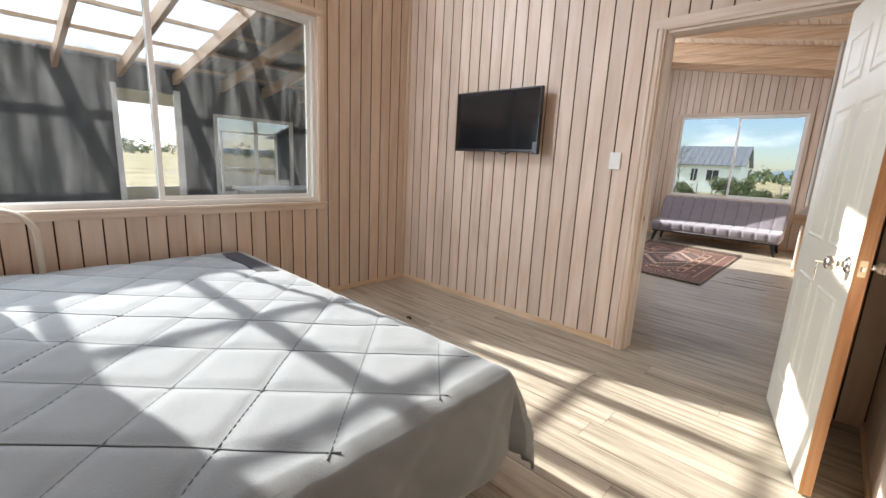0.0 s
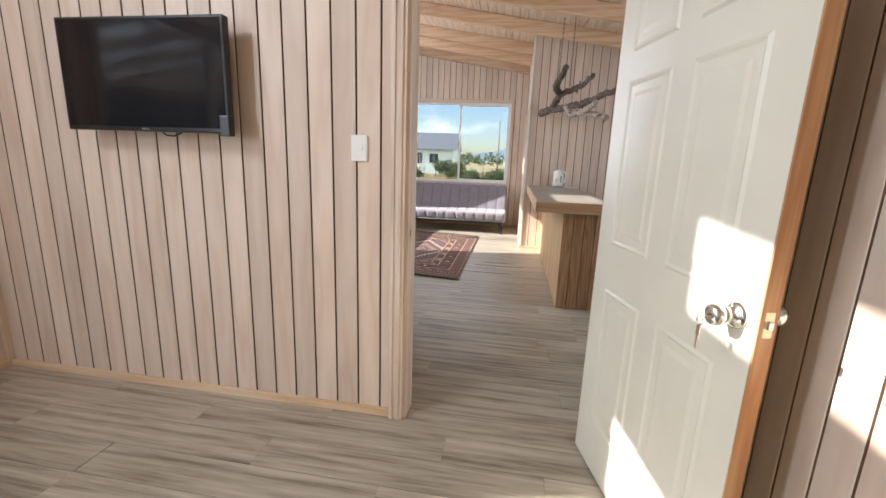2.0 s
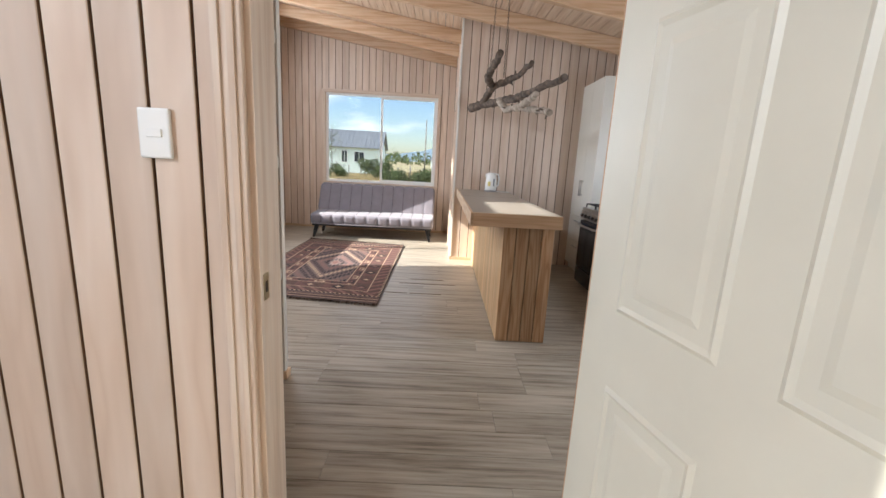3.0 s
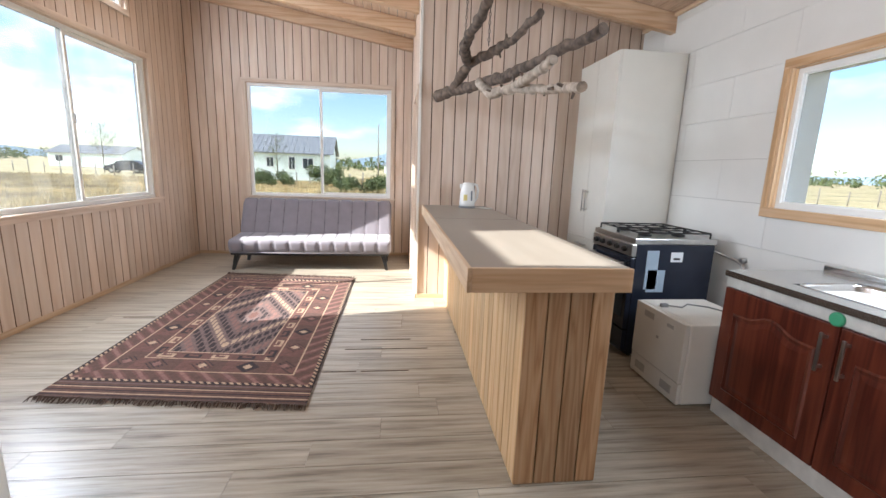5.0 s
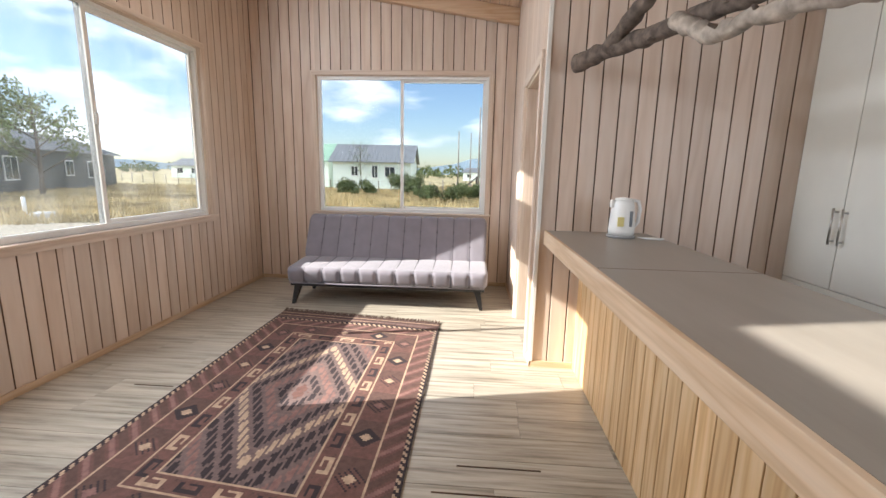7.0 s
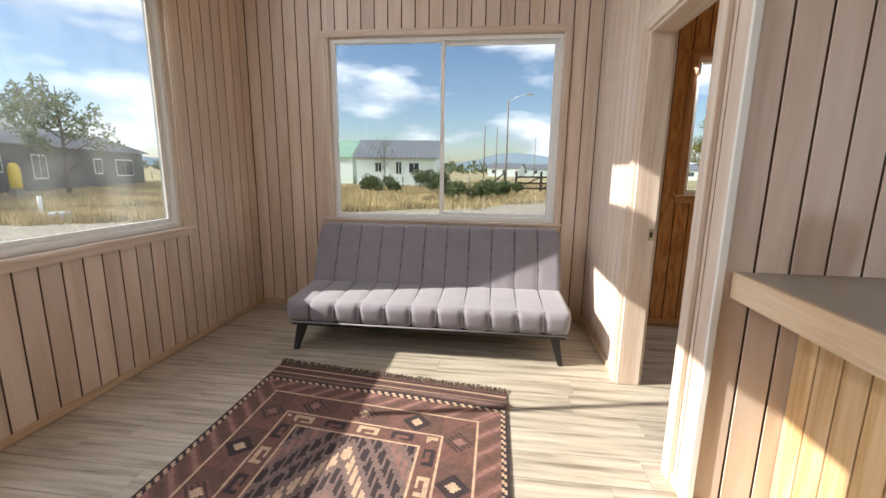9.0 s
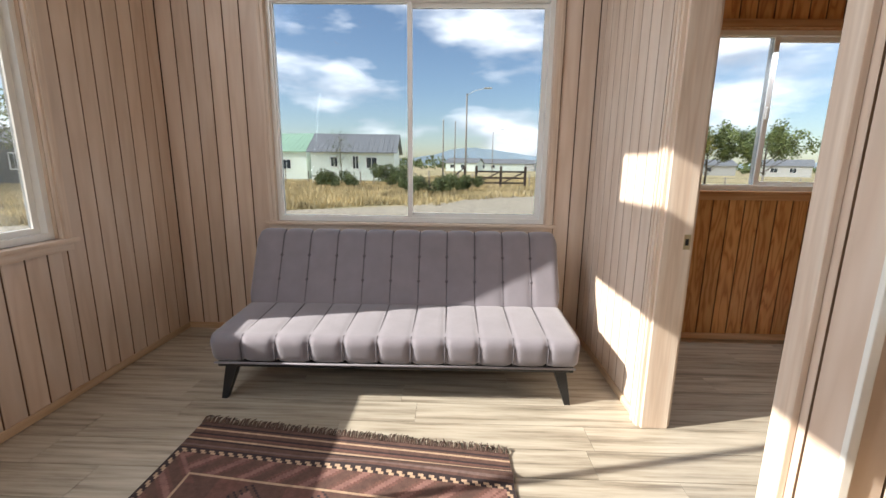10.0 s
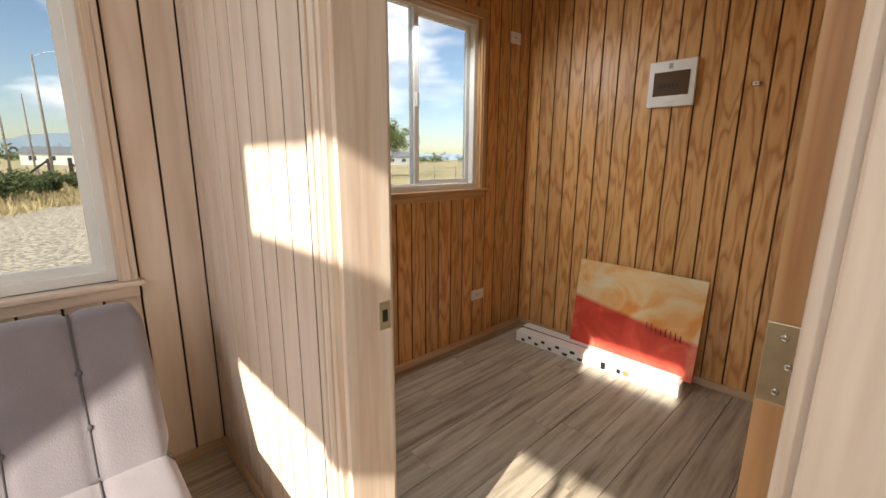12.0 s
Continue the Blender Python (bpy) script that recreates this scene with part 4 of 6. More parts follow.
def shelf_niche():
    """Open shelves at the end of the built-in closet beside the bedroom door."""
    x0, x1, y0, y1 = -1.56, -1.245, 3.765, 4.89
    n = thing("shelf_unit", pose(0, 0, 0), "built-in open shelves of pine boards with white edges", "shelf")
    part("front_post", bx((x1 - 0.06, y1 - 0.045, 0.0), (x1, y1, 2.60), 0.003), WHITE, n, "white painted post")
    part("side_panel", bx((x0 - 0.02, y1 - 0.02, 0.0), (x1 - 0.06, y1, 2.60)), DARKB, n)
    k = 0
    for y in range(11):
        ya = y0 + y * (y1 - 0.045 - y0) / 11
        part("back_board", bx((x0 - 0.018, ya + 0.002, 0.0), (x0, ya + (y1 - 0.045 - y0) / 11 - 0.002, 2.60), 0.002), DARKB, n)
    for u in range(3):
        part("end_board", bx((x0 + u * 0.105, y1 - 0.032, 0.0), (x0 + u * 0.105 + 0.101, y1 - 0.0205, 2.60), 0.002), DARKB, n)
    for z in (0.645, 1.248, 1.85):
        sh = part("shelf_board", bx((x0, y0, z), (x1 - 0.012, y1 - 0.047, z + 0.022)), DARKB, n)
        part("edge_strip", bx((x1 - 0.0118, y0, z - 0.035), (x1 - 0.0005, y1 - 0.0615, z + 0.024), 0.002), WHITE, sh, "white painted edge")
    part("plinth", bx((x0, y1 - 0.055, 0.001), (x1 + 0.012, y1 + 0.012, 0.05), 0.003), TRIMX, n)
    cl = structure("closet_body", bx((XL, TVW2 + 0.001, 0.0), (x0 - 0.021, y1, 2.60)), PALE, "board-clad closet beside the shelves", "closet")
    jug = thing("small_jug", pose(-1.42, 4.10, 1.2702), "small white ceramic jug on the shelf", "jug")
    part("body", lathe(bmesh.new(), [(0.03, 0), (0.045, 0.03), (0.048, 0.07), (0.03, 0.12), (0.034, 0.15), (0.030, 0.15)], 20), PVC, jug)
    part("handle", tube(bmesh.new(), [(0.03, 0, 0.13), (0.07, 0, 0.12), (0.07, 0, 0.07), (0.045, 0, 0.05)], 0.005, 8), PVC, jug)
    tagged(part("black_bowl", lathe(bmesh.new(), [(0.03, 0.6672), (0.05, 0.695), (0.055, 0.735), (0.051, 0.735), (0.03, 0.68)], 20, (-1.42, 4.22, 0)), BLACK), "small black bowl on the lower shelf", "bowl")


shelf_niche()


# ---- kitchen ----
def bar():
    b = thing("breakfast_bar", pose(0, 0, 0), "pine-clad breakfast bar with a grey-brown top", "bar counter")
    x0, x1, y0, y1 = -0.18, 0.462, 5.468, 8.148
    part("top", bx((x0 + 0.018, y0 + 0.018, 0.925), (x1, y1, 0.96), 0.002), COUNTER, b, "grey-brown laminate top")
    part("edge_band", bx((x0, y0, 0.868), (x0 + 0.0178, y1, 0.9615), 0.003), TRIMY, b, "pale pine edge band")
    part("edge_band", bx((x0 + 0.018, y0, 0.868), (x1, y0 + 0.0178, 0.9615), 0.003), TRIMX, b, "pale pine edge band")
    part("core", bx((0.08, y0 + 0.075, 0.0), (x1 - 0.033, y1, 0.924)), GROOVE, b)
    n = 26
    st = (y1 - y0 - 0.062) / n
    for k in range(n):
        ya = y0 + 0.062 + k * st
        part("board", bx((0.066, ya + 0.003, 0.003), (0.0798, ya + st - 0.003, 0.924), 0.003), LIGHTB, b)
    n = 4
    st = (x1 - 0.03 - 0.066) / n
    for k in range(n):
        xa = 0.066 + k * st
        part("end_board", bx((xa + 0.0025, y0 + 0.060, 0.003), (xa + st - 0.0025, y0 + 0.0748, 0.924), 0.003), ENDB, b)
    part("top_joint", bx((x0 + 0.02, 7.02, 0.9600), (x1, 7.024, 0.9604)), GROOVE, b)
    return b


bar()


def kettle():
    k = thing("electric_kettle", pose(0.235, 7.93, 0.961), "white plastic electric kettle with a yellow print", "kettle")
    part("base_ring", lathe(bmesh.new(), [(0.078, 0), (0.080, 0.012), (0.074, 0.018)], 28), plain("kettle_grey", (0.28, 0.28, 0.28), 0.4), k, "grey base")
    bd = part("body", lathe(bmesh.new(), [(0.072, 0.018), (0.074, 0.05), (0.068, 0.14), (0.058, 0.205), (0.052, 0.222), (0.02, 0.228)], 28), PVC, k)
    part("lid", lathe(bmesh.new(), [(0.050, 0.222), (0.045, 0.232), (0.012, 0.236)], 24), PVC, k)
    part("spout", bx((-0.075, -0.018, 0.175), (-0.045, 0.018, 0.222), 0.008), PVC, k)
    part("handle", tube(bmesh.new(), [(0.045, 0, 0.222), (0.085, 0, 0.215), (0.098, 0, 0.17), (0.092, 0, 0.09), (0.068, 0, 0.06)], 0.011, 10), PVC, k)
    part("water_gauge", bx((0.020, -0.072, 0.07), (0.036, -0.060, 0.16), 0.004), plain("gauge_grey", (0.2, 0.22, 0.24), 0.2), bd, "grey water gauge")
    part("print", bx((-0.048, -0.0735, 0.07), (-0.012, -0.064, 0.125), 0.003), plain("print_yellow", (0.75, 0.65, 0.25), 0.5), bd, "faded yellow print")
    c = thing("kettle_cord", pose(0.38, 7.85, 0.961), "white cord lying on the bar top", "cord")
    part("cord", tube(bmesh.new(), [(-0.08, 0.06, 0.005), (0.0, 0.0, 0.005), (0.05, -0.02, 0.005), (0.075, 0.01, 0.005), (0.03, 0.035, 0.005), (-0.03, 0.03, 0.005)], 0.004, 6), PVC, c)


kettle()


def branch_lamp():
    """Weathered branches hung on chains above the bar."""
    b = thing("hanging_branch", pose(0, 0, 0), "weathered forked branch hung on iron chains above the bar", "hanging branch")
    rnd = random.Random(3)

    def limb(name, pts, r0, r1, mt, label=""):
        out, rad = [], []
        for a, c in zip(pts, pts[1:]):
            a, c = Vector(a), Vector(c)
            for k in range(8):
                t = k / 8
                p = a.lerp(c, t)
                q = len(out)
                out.append(p + Vector([(rnd.random() - 0.5) * 0.017 for _ in range(3)]))
        out.append(Vector(pts[-1]))
        for q in range(len(out)):
            rad.append((r0 + (r1 - r0) * q / (len(out) - 1)) * (1.15 + 0.3 * (rnd.random() - 0.4)))
        o = part(name, tube(bmesh.new(), out, rad, 12), mt, b, label)
        return o

    BA = BRANCH
    limb("main_limb", BA[0], 0.044, 0.023, BARK, "dark bark limb with a cracked butt")
    limb("upright_limb", BA[1], 0.036, 0.024, BARK)
    limb("fork_limb", BA[2], 0.030, 0.018, BARK)
    limb("pale_limb", BA[3], 0.034, 0.022, BARKL, "pale peeled limb")
    limb("low_limb", BA[4], 0.026, 0.022, BARKL)
    # stubs of broken twigs along the limbs
    for k, (a, c) in enumerate(((0, 1), (0, 2), (0, 3), (1, 2), (2, 1), (3, 1), (3, 2), (4, 1), (4, 2))):
        p, q = Vector(BA[a][c]), Vector(BA[a][c + 1])
        for u in (0.2, 0.7):
            o = p.lerp(q, u)
            d = Vector((rnd.uniform(-1, 1), rnd.uniform(-0.4, 0.4), rnd.uniform(-1, 1))).normalized()
            part("twig_stub", tube(bmesh.new(), [o, o + d * 0.035, o + d * (0.045 + 0.02 * rnd.random())], [0.014, 0.009, 0.006], 7), BARK, b)
    for (x, y, z0), (xx, yy, z1) in CHAINS:
        n = int((z1 - z0) / 0.026)
        ch = bmesh.new()
        for k in range(n):
            z = z0 + (z1 - z0) * (k + 0.5) / n
            u = (0.007, 0) if k % 2 else (0, 0.007)
            X, Y = x + (xx - x) * k / n, y + (yy - y) * k / n
            tube(ch, [(X + u[0] * math.cos(a * math.pi / 4), Y + u[1] * math.cos(a * math.pi / 4), z + 0.016 * math.sin(a * math.pi / 4)) for a in range(9)], 0.0022, 5)
        part("chain", ch, IRON, b, "thin iron chain")


BRANCH = [
    [(-0.066, 8.06, 1.975), (0.068, 7.85, 1.993), (0.228, 7.40, 1.976), (0.338, 7.00, 1.969), (0.40, 6.60, 1.962), (0.523, 6.05, 1.985)],
    [(0.047, 7.85, 2.000), (0.119, 7.50, 2.140), (0.031, 7.20, 2.169), (0.041, 7.00, 2.195), (0.076, 6.60, 2.272)],
    [(0.137, 7.50, 2.141), (0.239, 7.10, 2.142), (0.286, 6.80, 2.129), (0.325, 6.40, 2.159)],
    [(0.192, 7.40, 1.985), (0.244, 7.20, 1.869), (0.323, 6.90, 1.861), (0.364, 6.55, 1.876), (0.346, 6.20, 1.872)],
    [(0.323, 6.90, 1.861), (0.422, 6.60, 1.807), (0.453, 6.30, 1.762), (0.420, 6.00, 1.711)],
]
CHAINS = [((0.075, 7.45, 2.15), (0.088, 7.40, zc(0.088) - 0.01)), ((0.172, 7.0, 2.14), (0.172, 7.0, zc(0.172) - 0.01))]
branch_lamp()


def tall_cabinet():
    x0, x1, y0, y1, h = 1.345, 1.935, 7.43, 8.146, 2.31
    c = thing("tall_cabinet", pose(0, 0, 0), "tall white melamine larder cabinet with bar handles", "cabinet")
    part("body", bx((x0 + 0.02, y0, 0.08), (x1, y1, h), 0.002), CABW, c)
    part("plinth", bx((x0 + 0.05, y0 + 0.005, 0.0), (x1, y1, 0.08)), CABW, c)
    ym = (y0 + y1) / 2
    for ya, yb, hy in ((y0, ym - 0.002, ym - 0.03), (ym + 0.002, y1, ym + 0.03)):
        d = part("door", bx((x0, ya + 0.001, 0.72), (x0 + 0.0195, yb, h - 0.002), 0.002), CABW, c)
        hb = bmesh.new()
        tube(hb, [(x0 - 0.028, hy, 0.97), (x0 - 0.028, hy, 1.17)], 0.006, 10)
        for z in (0.99, 1.15):
            tube(hb, [(x0 - 0.028, hy, z), (x0 + 0.001, hy, z)], 0.005, 8)
        part("handle", hb, STEEL, d, "steel bar handle")
    for z0, z1 in ((0.40, 0.716), (0.085, 0.396)):
        d = part("drawer", bx((x0, y0 + 0.001, z0), (x0 + 0.0195, y1, z1), 0.002), CABW, c)
        hb = bmesh.new()
        tube(hb, [(x0 - 0.028, ym - 0.1, z1 - 0.06), (x0 - 0.028, ym + 0.1, z1 - 0.06)], 0.006, 10)
        for yy in (ym - 0.08, ym + 0.08):
            tube(hb, [(x0 - 0.028, yy, z1 - 0.06), (x0 + 0.001, yy, z1 - 0.06)], 0.005, 8)
        part("handle", hb, STEEL, d, "steel bar handle")


tall_cabinet()


def stove():
    x0, x1, y0, y1, h = 1.195, 1.82, 6.70, 7.28, 0.885
    s = thing("gas_stove", pose(0, 0, 0), "black and steel freestanding gas stove with iron grates", "stove")
    part("body", bx((x0 + 0.04, y0, 0.03), (x1, y1, h - 0.04), 0.004), ENAMEL, s, "dark enamel body")
    part("top_plate", bx((x0 + 0.015, y0 - 0.006, h - 0.04), (x1 + 0.01, y1 + 0.006, h), 0.006), STEEL, s, "steel hob")
    part("control_panel", bx((x0, y0, h - 0.13), (x0 + 0.04, y1, h - 0.041), 0.008), STEEL, s)
    for k in range(5):
        kb = lathe(bmesh.new(), [(0.020, x0), (0.020, x0 - 0.012), (0.015, x0 - 0.024)], 16, (0, y0 + 0.08 + k * 0.105, h - 0.085), "x")
        part("knob", kb, BLACK, s)
    dr = part("oven_door", bx((x0 + 0.005, y0 + 0.005, 0.22), (x0 + 0.0395, y1 - 0.005, h - 0.14), 0.006), ENAMEL, s)
    part("oven_glass", bx((x0 + 0.001, y0 + 0.05, 0.30), (x0 + 0.005, y1 - 0.05, h - 0.24), 0.001), DGLASS, dr, "dark oven glass")
    hb = tube(bmesh.new(), [(x0 + 0.006, y0 + 0.06, h - 0.19), (x0 - 0.035, y0 + 0.07, h - 0.19), (x0 - 0.04, (y0 + y1) / 2, h - 0.19), (x0 - 0.035, y1 - 0.07, h - 0.19), (x0 + 0.006, y1 - 0.06, h - 0.19)], 0.012, 10)
    part("handle", hb, STEEL, dr)
    part("drawer", bx((x0 + 0.008, y0 + 0.005, 0.05), (x0 + 0.0395, y1 - 0.005, 0.21), 0.005), ENAMEL, s)
    for x in (x0 + 0.1, x1 - 0.06):
        for y in (y0 + 0.05, y1 - 0.05):
            part("foot", lathe(bmesh.new(), [(0.016, 0), (0.016, 0.031)], 12, (x, y, 0)), BLACK, s)
    for cx, cy in ((x0 + 0.18, y0 + 0.15), (x0 + 0.18, y1 - 0.15), (x0 + 0.44, y0 + 0.15), (x0 + 0.44, y1 - 0.15)):
        part("burner", lathe(bmesh.new(), [(0.045, h), (0.045, h + 0.010), (0.032, h + 0.012), (0.032, h + 0.020), (0.02, h + 0.022)], 20, (cx, cy, 0)), IRON, s)
    for g in range(2):
        ya, yb = (y0 + 0.02, (y0 + y1) / 2 - 0.01) if g == 0 else ((y0 + y1) / 2 + 0.01, y1 - 0.02)
        gr = bmesh.new()
        z = h + 0.038
        xa, xb = x0 + 0.05, x1 - 0.03
        tube(gr, [(xa, ya, z), (xb, ya, z), (xb, yb, z), (xa, yb, z), (xa, ya, z)], 0.006, 6)
        for xx in (xa + 0.13, (xa + xb) / 2, xb - 0.13):
            tube(gr, [(xx, ya, z), (xx, yb, z)], 0.005, 6)
        tube(gr, [(xa, (ya + yb) / 2, z), (xb, (ya + yb) / 2, z)], 0.005, 6)
        for xx in (xa, xb):
            for yy in (ya, yb):
                tube(gr, [(xx, yy, z), (xx, yy, h)], 0.006, 6)
        part("grate", gr, IRON, s, "black iron pan grate")
    for (xa, xb, za, zb) in ((x0 + 0.12, x0 + 0.21, 0.52, 0.80), (x0 + 0.14, x0 + 0.27, 0.50, 0.66)):
        part("sticker", bx((xa, y0 - 0.002, za), (xb, y0 - 0.0003, zb)), plain("sticker_grey", (0.32, 0.40, 0.48), 0.5), s, "grey-blue paper sticker")
    lab = part("sticker", bx((x0 + 0.30, y0 - 0.002, 0.72), (x0 + 0.39, y0 - 0.0003, 0.79)), PAPER, s, "white label with dark bars")
    part("bar", bx((x0 + 0.32, y0 - 0.003, 0.735), (x0 + 0.37, y0 - 0.002, 0.75)), BLACK, lab)


stove()


def gas_pipe():
    g = thing("gas_pipe", pose(KX - XR, -0.14, 0), "flexible steel gas hose with a brass tap on the wall", "pipe")
    part("hose", tube(bmesh.new(), [(1.905, 6.90, 0.80), (1.95, 6.86, 0.79), (2.0, 6.76, 0.76), (1.99, 6.68, 0.74), (1.985, 6.64, 0.68), (1.99, 6.66, 0.60), (2.0, 6.62, 0.56)], 0.010, 8), STEEL, g, "braided hose")
    tp = part("tap", lathe(bmesh.new(), [(0.014, 1.97), (0.018, 1.985), (0.018, 2.01), (0.024, 2.015), (0.024, XR)], 14, (0, 6.60, 0.56), "x"), BRASS, g, "brass tap")
    part("lever", bx((1.965, 6.555, 0.552), (1.975, 6.61, 0.568), 0.003), BRASS, tp)
    part("elbow", lathe(bmesh.new(), [(0.018, 1.99), (0.018, XR)], 12, (0, 6.70, 0.765), "x"), STEEL, g)


gas_pipe()


def dishwasher():
    x0, x1, y0, y1, h = 1.18, 1.665, 6.055, 6.54, 0.50
    d = thing("compact_dishwasher", pose(0, 0, 0), "small white dishwasher standing on the floor", "dishwasher")
    part("body", bx((x0 + 0.03, y0, 0.012), (x1, y1, h), 0.01), APPW, d)
    part("door", bx((x0, y0 + 0.003, 0.145), (x0 + 0.0295, y1 - 0.003, h - 0.002), 0.006), APPW, d)
    part("kick_panel", bx((x0 + 0.004, y0 + 0.003, 0.012), (x0 + 0.0295, y1 - 0.003, 0.141), 0.006), APPW, d)
    for ya, yb in ((y0 + 0.06, y0 + 0.16), (y1 - 0.16, y1 - 0.06)):
        part("vent", bx((x0 + 0.001, ya, 0.05), (x0 + 0.0045, yb, 0.10), 0.001), plain("vent_grey", (0.45, 0.44, 0.41), 0.5), d, "recessed grey vent")
    part("control", bx((x0 - 0.002, y1 - 0.20, h - 0.075), (x0, y1 - 0.10, h - 0.035), 0.0008), plain("control_grey", (0.5, 0.49, 0.46), 0.4), d)
    part("latch", bx((x0 - 0.003, (y0 + y1) / 2 - 0.02, 0.33), (x0, (y0 + y1) / 2 + 0.0, 0.345), 0.001), plain("latch_grey", (0.4, 0.39, 0.37), 0.4), d)
    part("badge", bx((x0 - 0.002, y0 + 0.10, h - 0.065), (x0, y0 + 0.16, h - 0.045), 0.0006), plain("badge_grey", (0.45, 0.44, 0.42), 0.4), d)
    for x in (x0 + 0.06, x1 - 0.05):
        for y in (y0 + 0.05, y1 - 0.05):
            part("foot", lathe(bmesh.new(), [(0.014, 0), (0.014, 0.013)], 10, (x, y, 0)), BLACK, d)
    c = thing("power_cord", pose(-0.055, -0.05, 0), "grey power cord lying on the dishwasher", "cord")
    part("cord", tube(bmesh.new(), [(1.33, 6.42, h + 0.012), (1.42, 6.40, h + 0.006), (1.50, 6.46, h + 0.006), (1.60, 6.40, h + 0.006), (1.66, 6.28, h + 0.006), (1.62, 6.20, h + 0.006), (1.69, 6.14, h + 0.006)], 0.005, 8), plain("cord_grey", (0.22, 0.22, 0.21), 0.5), c)
    part("plug", bx((1.29, 6.41, h + 0.001), (1.335, 6.435, h + 0.024), 0.005), plain("plug_grey", (0.2, 0.2, 0.2), 0.5), c)


dishwasher()


def sink_cabinet():
    x0, x1, y0, y1 = 1.345, 1.94, 4.82, 6.02
    c = thing("sink_cabinet", pose(0, 0, 0), "dark red wooden sink cabinet with a marbled frame", "cabinet")
    part("body", bx((x0 + 0.022, y0, 0.10), (x1, y1, 0.80)), MARBLE, c)
    part("plinth", bx((x0 + 0.03, y0, 0.0), (x1, y1, 0.10)), MARBLE, c)
    part("rail", bx((x0 + 0.004, y0, 0.745), (x0 + 0.0215, y1, 0.80), 0.002), MARBLE, c, "white marbled rail")
    ym = (y0 + y1) / 2
    for ya, yb, hy in ((y0 + 0.004, ym - 0.003, ym - 0.045), (ym + 0.003, y1 - 0.004, ym + 0.045)):
        d = part("door", bx((x0, ya, 0.105), (x0 + 0.0215, yb, 0.738), 0.004), MAHOG, c, "dark red wooden door")
        # raised field with an arched head
        bm = bmesh.new()
        rings = []
        for ins, out in ((0.075, 0.0), (0.083, 0.007), (0.100, 0.002), (0.125, 0.007)):
            a, b_ = ya + ins, yb - ins
            pts = [(a, 0.105 + ins), (b_, 0.105 + ins)]
            for k in range(13):
                t = k / 12
                yy = b_ + (a - b_) * t
                bump = 0.045 * math.sin(math.pi * min(1, max(0, (t - 0.18) / 0.64))) ** 2
                pts.append((yy, 0.69 - ins + bump))
            rings.append([bm.verts.new((x0 - out, p, q)) for p, q in pts])
        m = len(rings[0])
        for a, b_ in zip(rings, rings[1:]):
            for k in range(m):
                bm.faces.new((a[k], a[(k + 1) % m], b_[(k + 1) % m], b_[k]))
        bm.faces.new(rings[-1])
        part("raised_panel", bm, MAHOG, d)
        hb = bmesh.new()
        box(hb, (x0 - 0.032, hy - 0.007, 0.53), (x0 - 0.024, hy + 0.007, 0.70), 0.002)
        for z in (0.55, 0.68):
            box(hb, (x0 - 0.024, hy - 0.005, z - 0.006), (x0 + 0.001, hy + 0.005, z + 0.006))
        part("handle", hb, STEEL, d, "steel handle")
    # steel sink top with a bowl
    s = thing("kitchen_sink", pose(0, 0, 0), "stainless steel sink top with one bowl", "sink")
    bm = bmesh.new()
    X = [x0 - 0.015, x0 + 0.09, x0 + 0.46, x1]
    Y = [y0, y0 + 0.12, y1 - 0.28, y1]
    zt = 0.832
    for i in range(3):
        for j in range(3):
            if (i, j) == (1, 1):
                continue
            box(bm, (X[i], Y[j], 0.801), (X[i + 1], Y[j + 1], zt))
    bmesh.ops.remove_doubles(bm, verts=bm.verts, dist=0.0005)
    part("drainer", bm, TOPSTEEL, s)
    bw = bmesh.new()
    rings = []
    for ins, z in ((0.0, zt + 0.001), (0.006, zt + 0.004), (0.014, zt - 0.01), (0.03, 0.72), (0.06, 0.70)):
        a, b_, p, q = X[1] + ins, X[2] - ins, Y[1] + ins, Y[2] - ins
        r = 0.07 - min(ins, 0.05)
        ring = []
        for cx_, cy_, s0 in ((b_ - r, q - r, 0), (a + r, q - r, 90), (a + r, p + r, 180), (b_ - r, p + r, 270)):
            for k in range(6):
                an = radians(s0 + 18 * k)
                ring.append(bw.verts.new((cx_ + r * math.cos(an), cy_ + r * math.sin(an), z)))
        rings.append(ring)
    for a, b_ in zip(rings, rings[1:]):
        for k in range(len(a)):
            bw.faces.new((a[k], a[(k + 1) % len(a)], b_[(k + 1) % len(a)], b_[k])).smooth = True
    bw.faces.new(rings[-1])
    part("bowl", bw, TOPSTEEL, s)
    part("upstand", bx((x1 - 0.02, y0, zt), (x1, y1, zt + 0.03), 0.004), TOPSTEEL, s)
    tg = thing("green_cap", pose(x0 - 0.0, 5.44, 0.765), "small round green plastic cap on the rail", "cap")
    part("cap", lathe(bmesh.new(), [(0.030, -0.0), (0.030, -0.010), (0.022, -0.016)], 20, (0.004, 0, 0), "x"), GREEN, tg)


sink_cabinet()


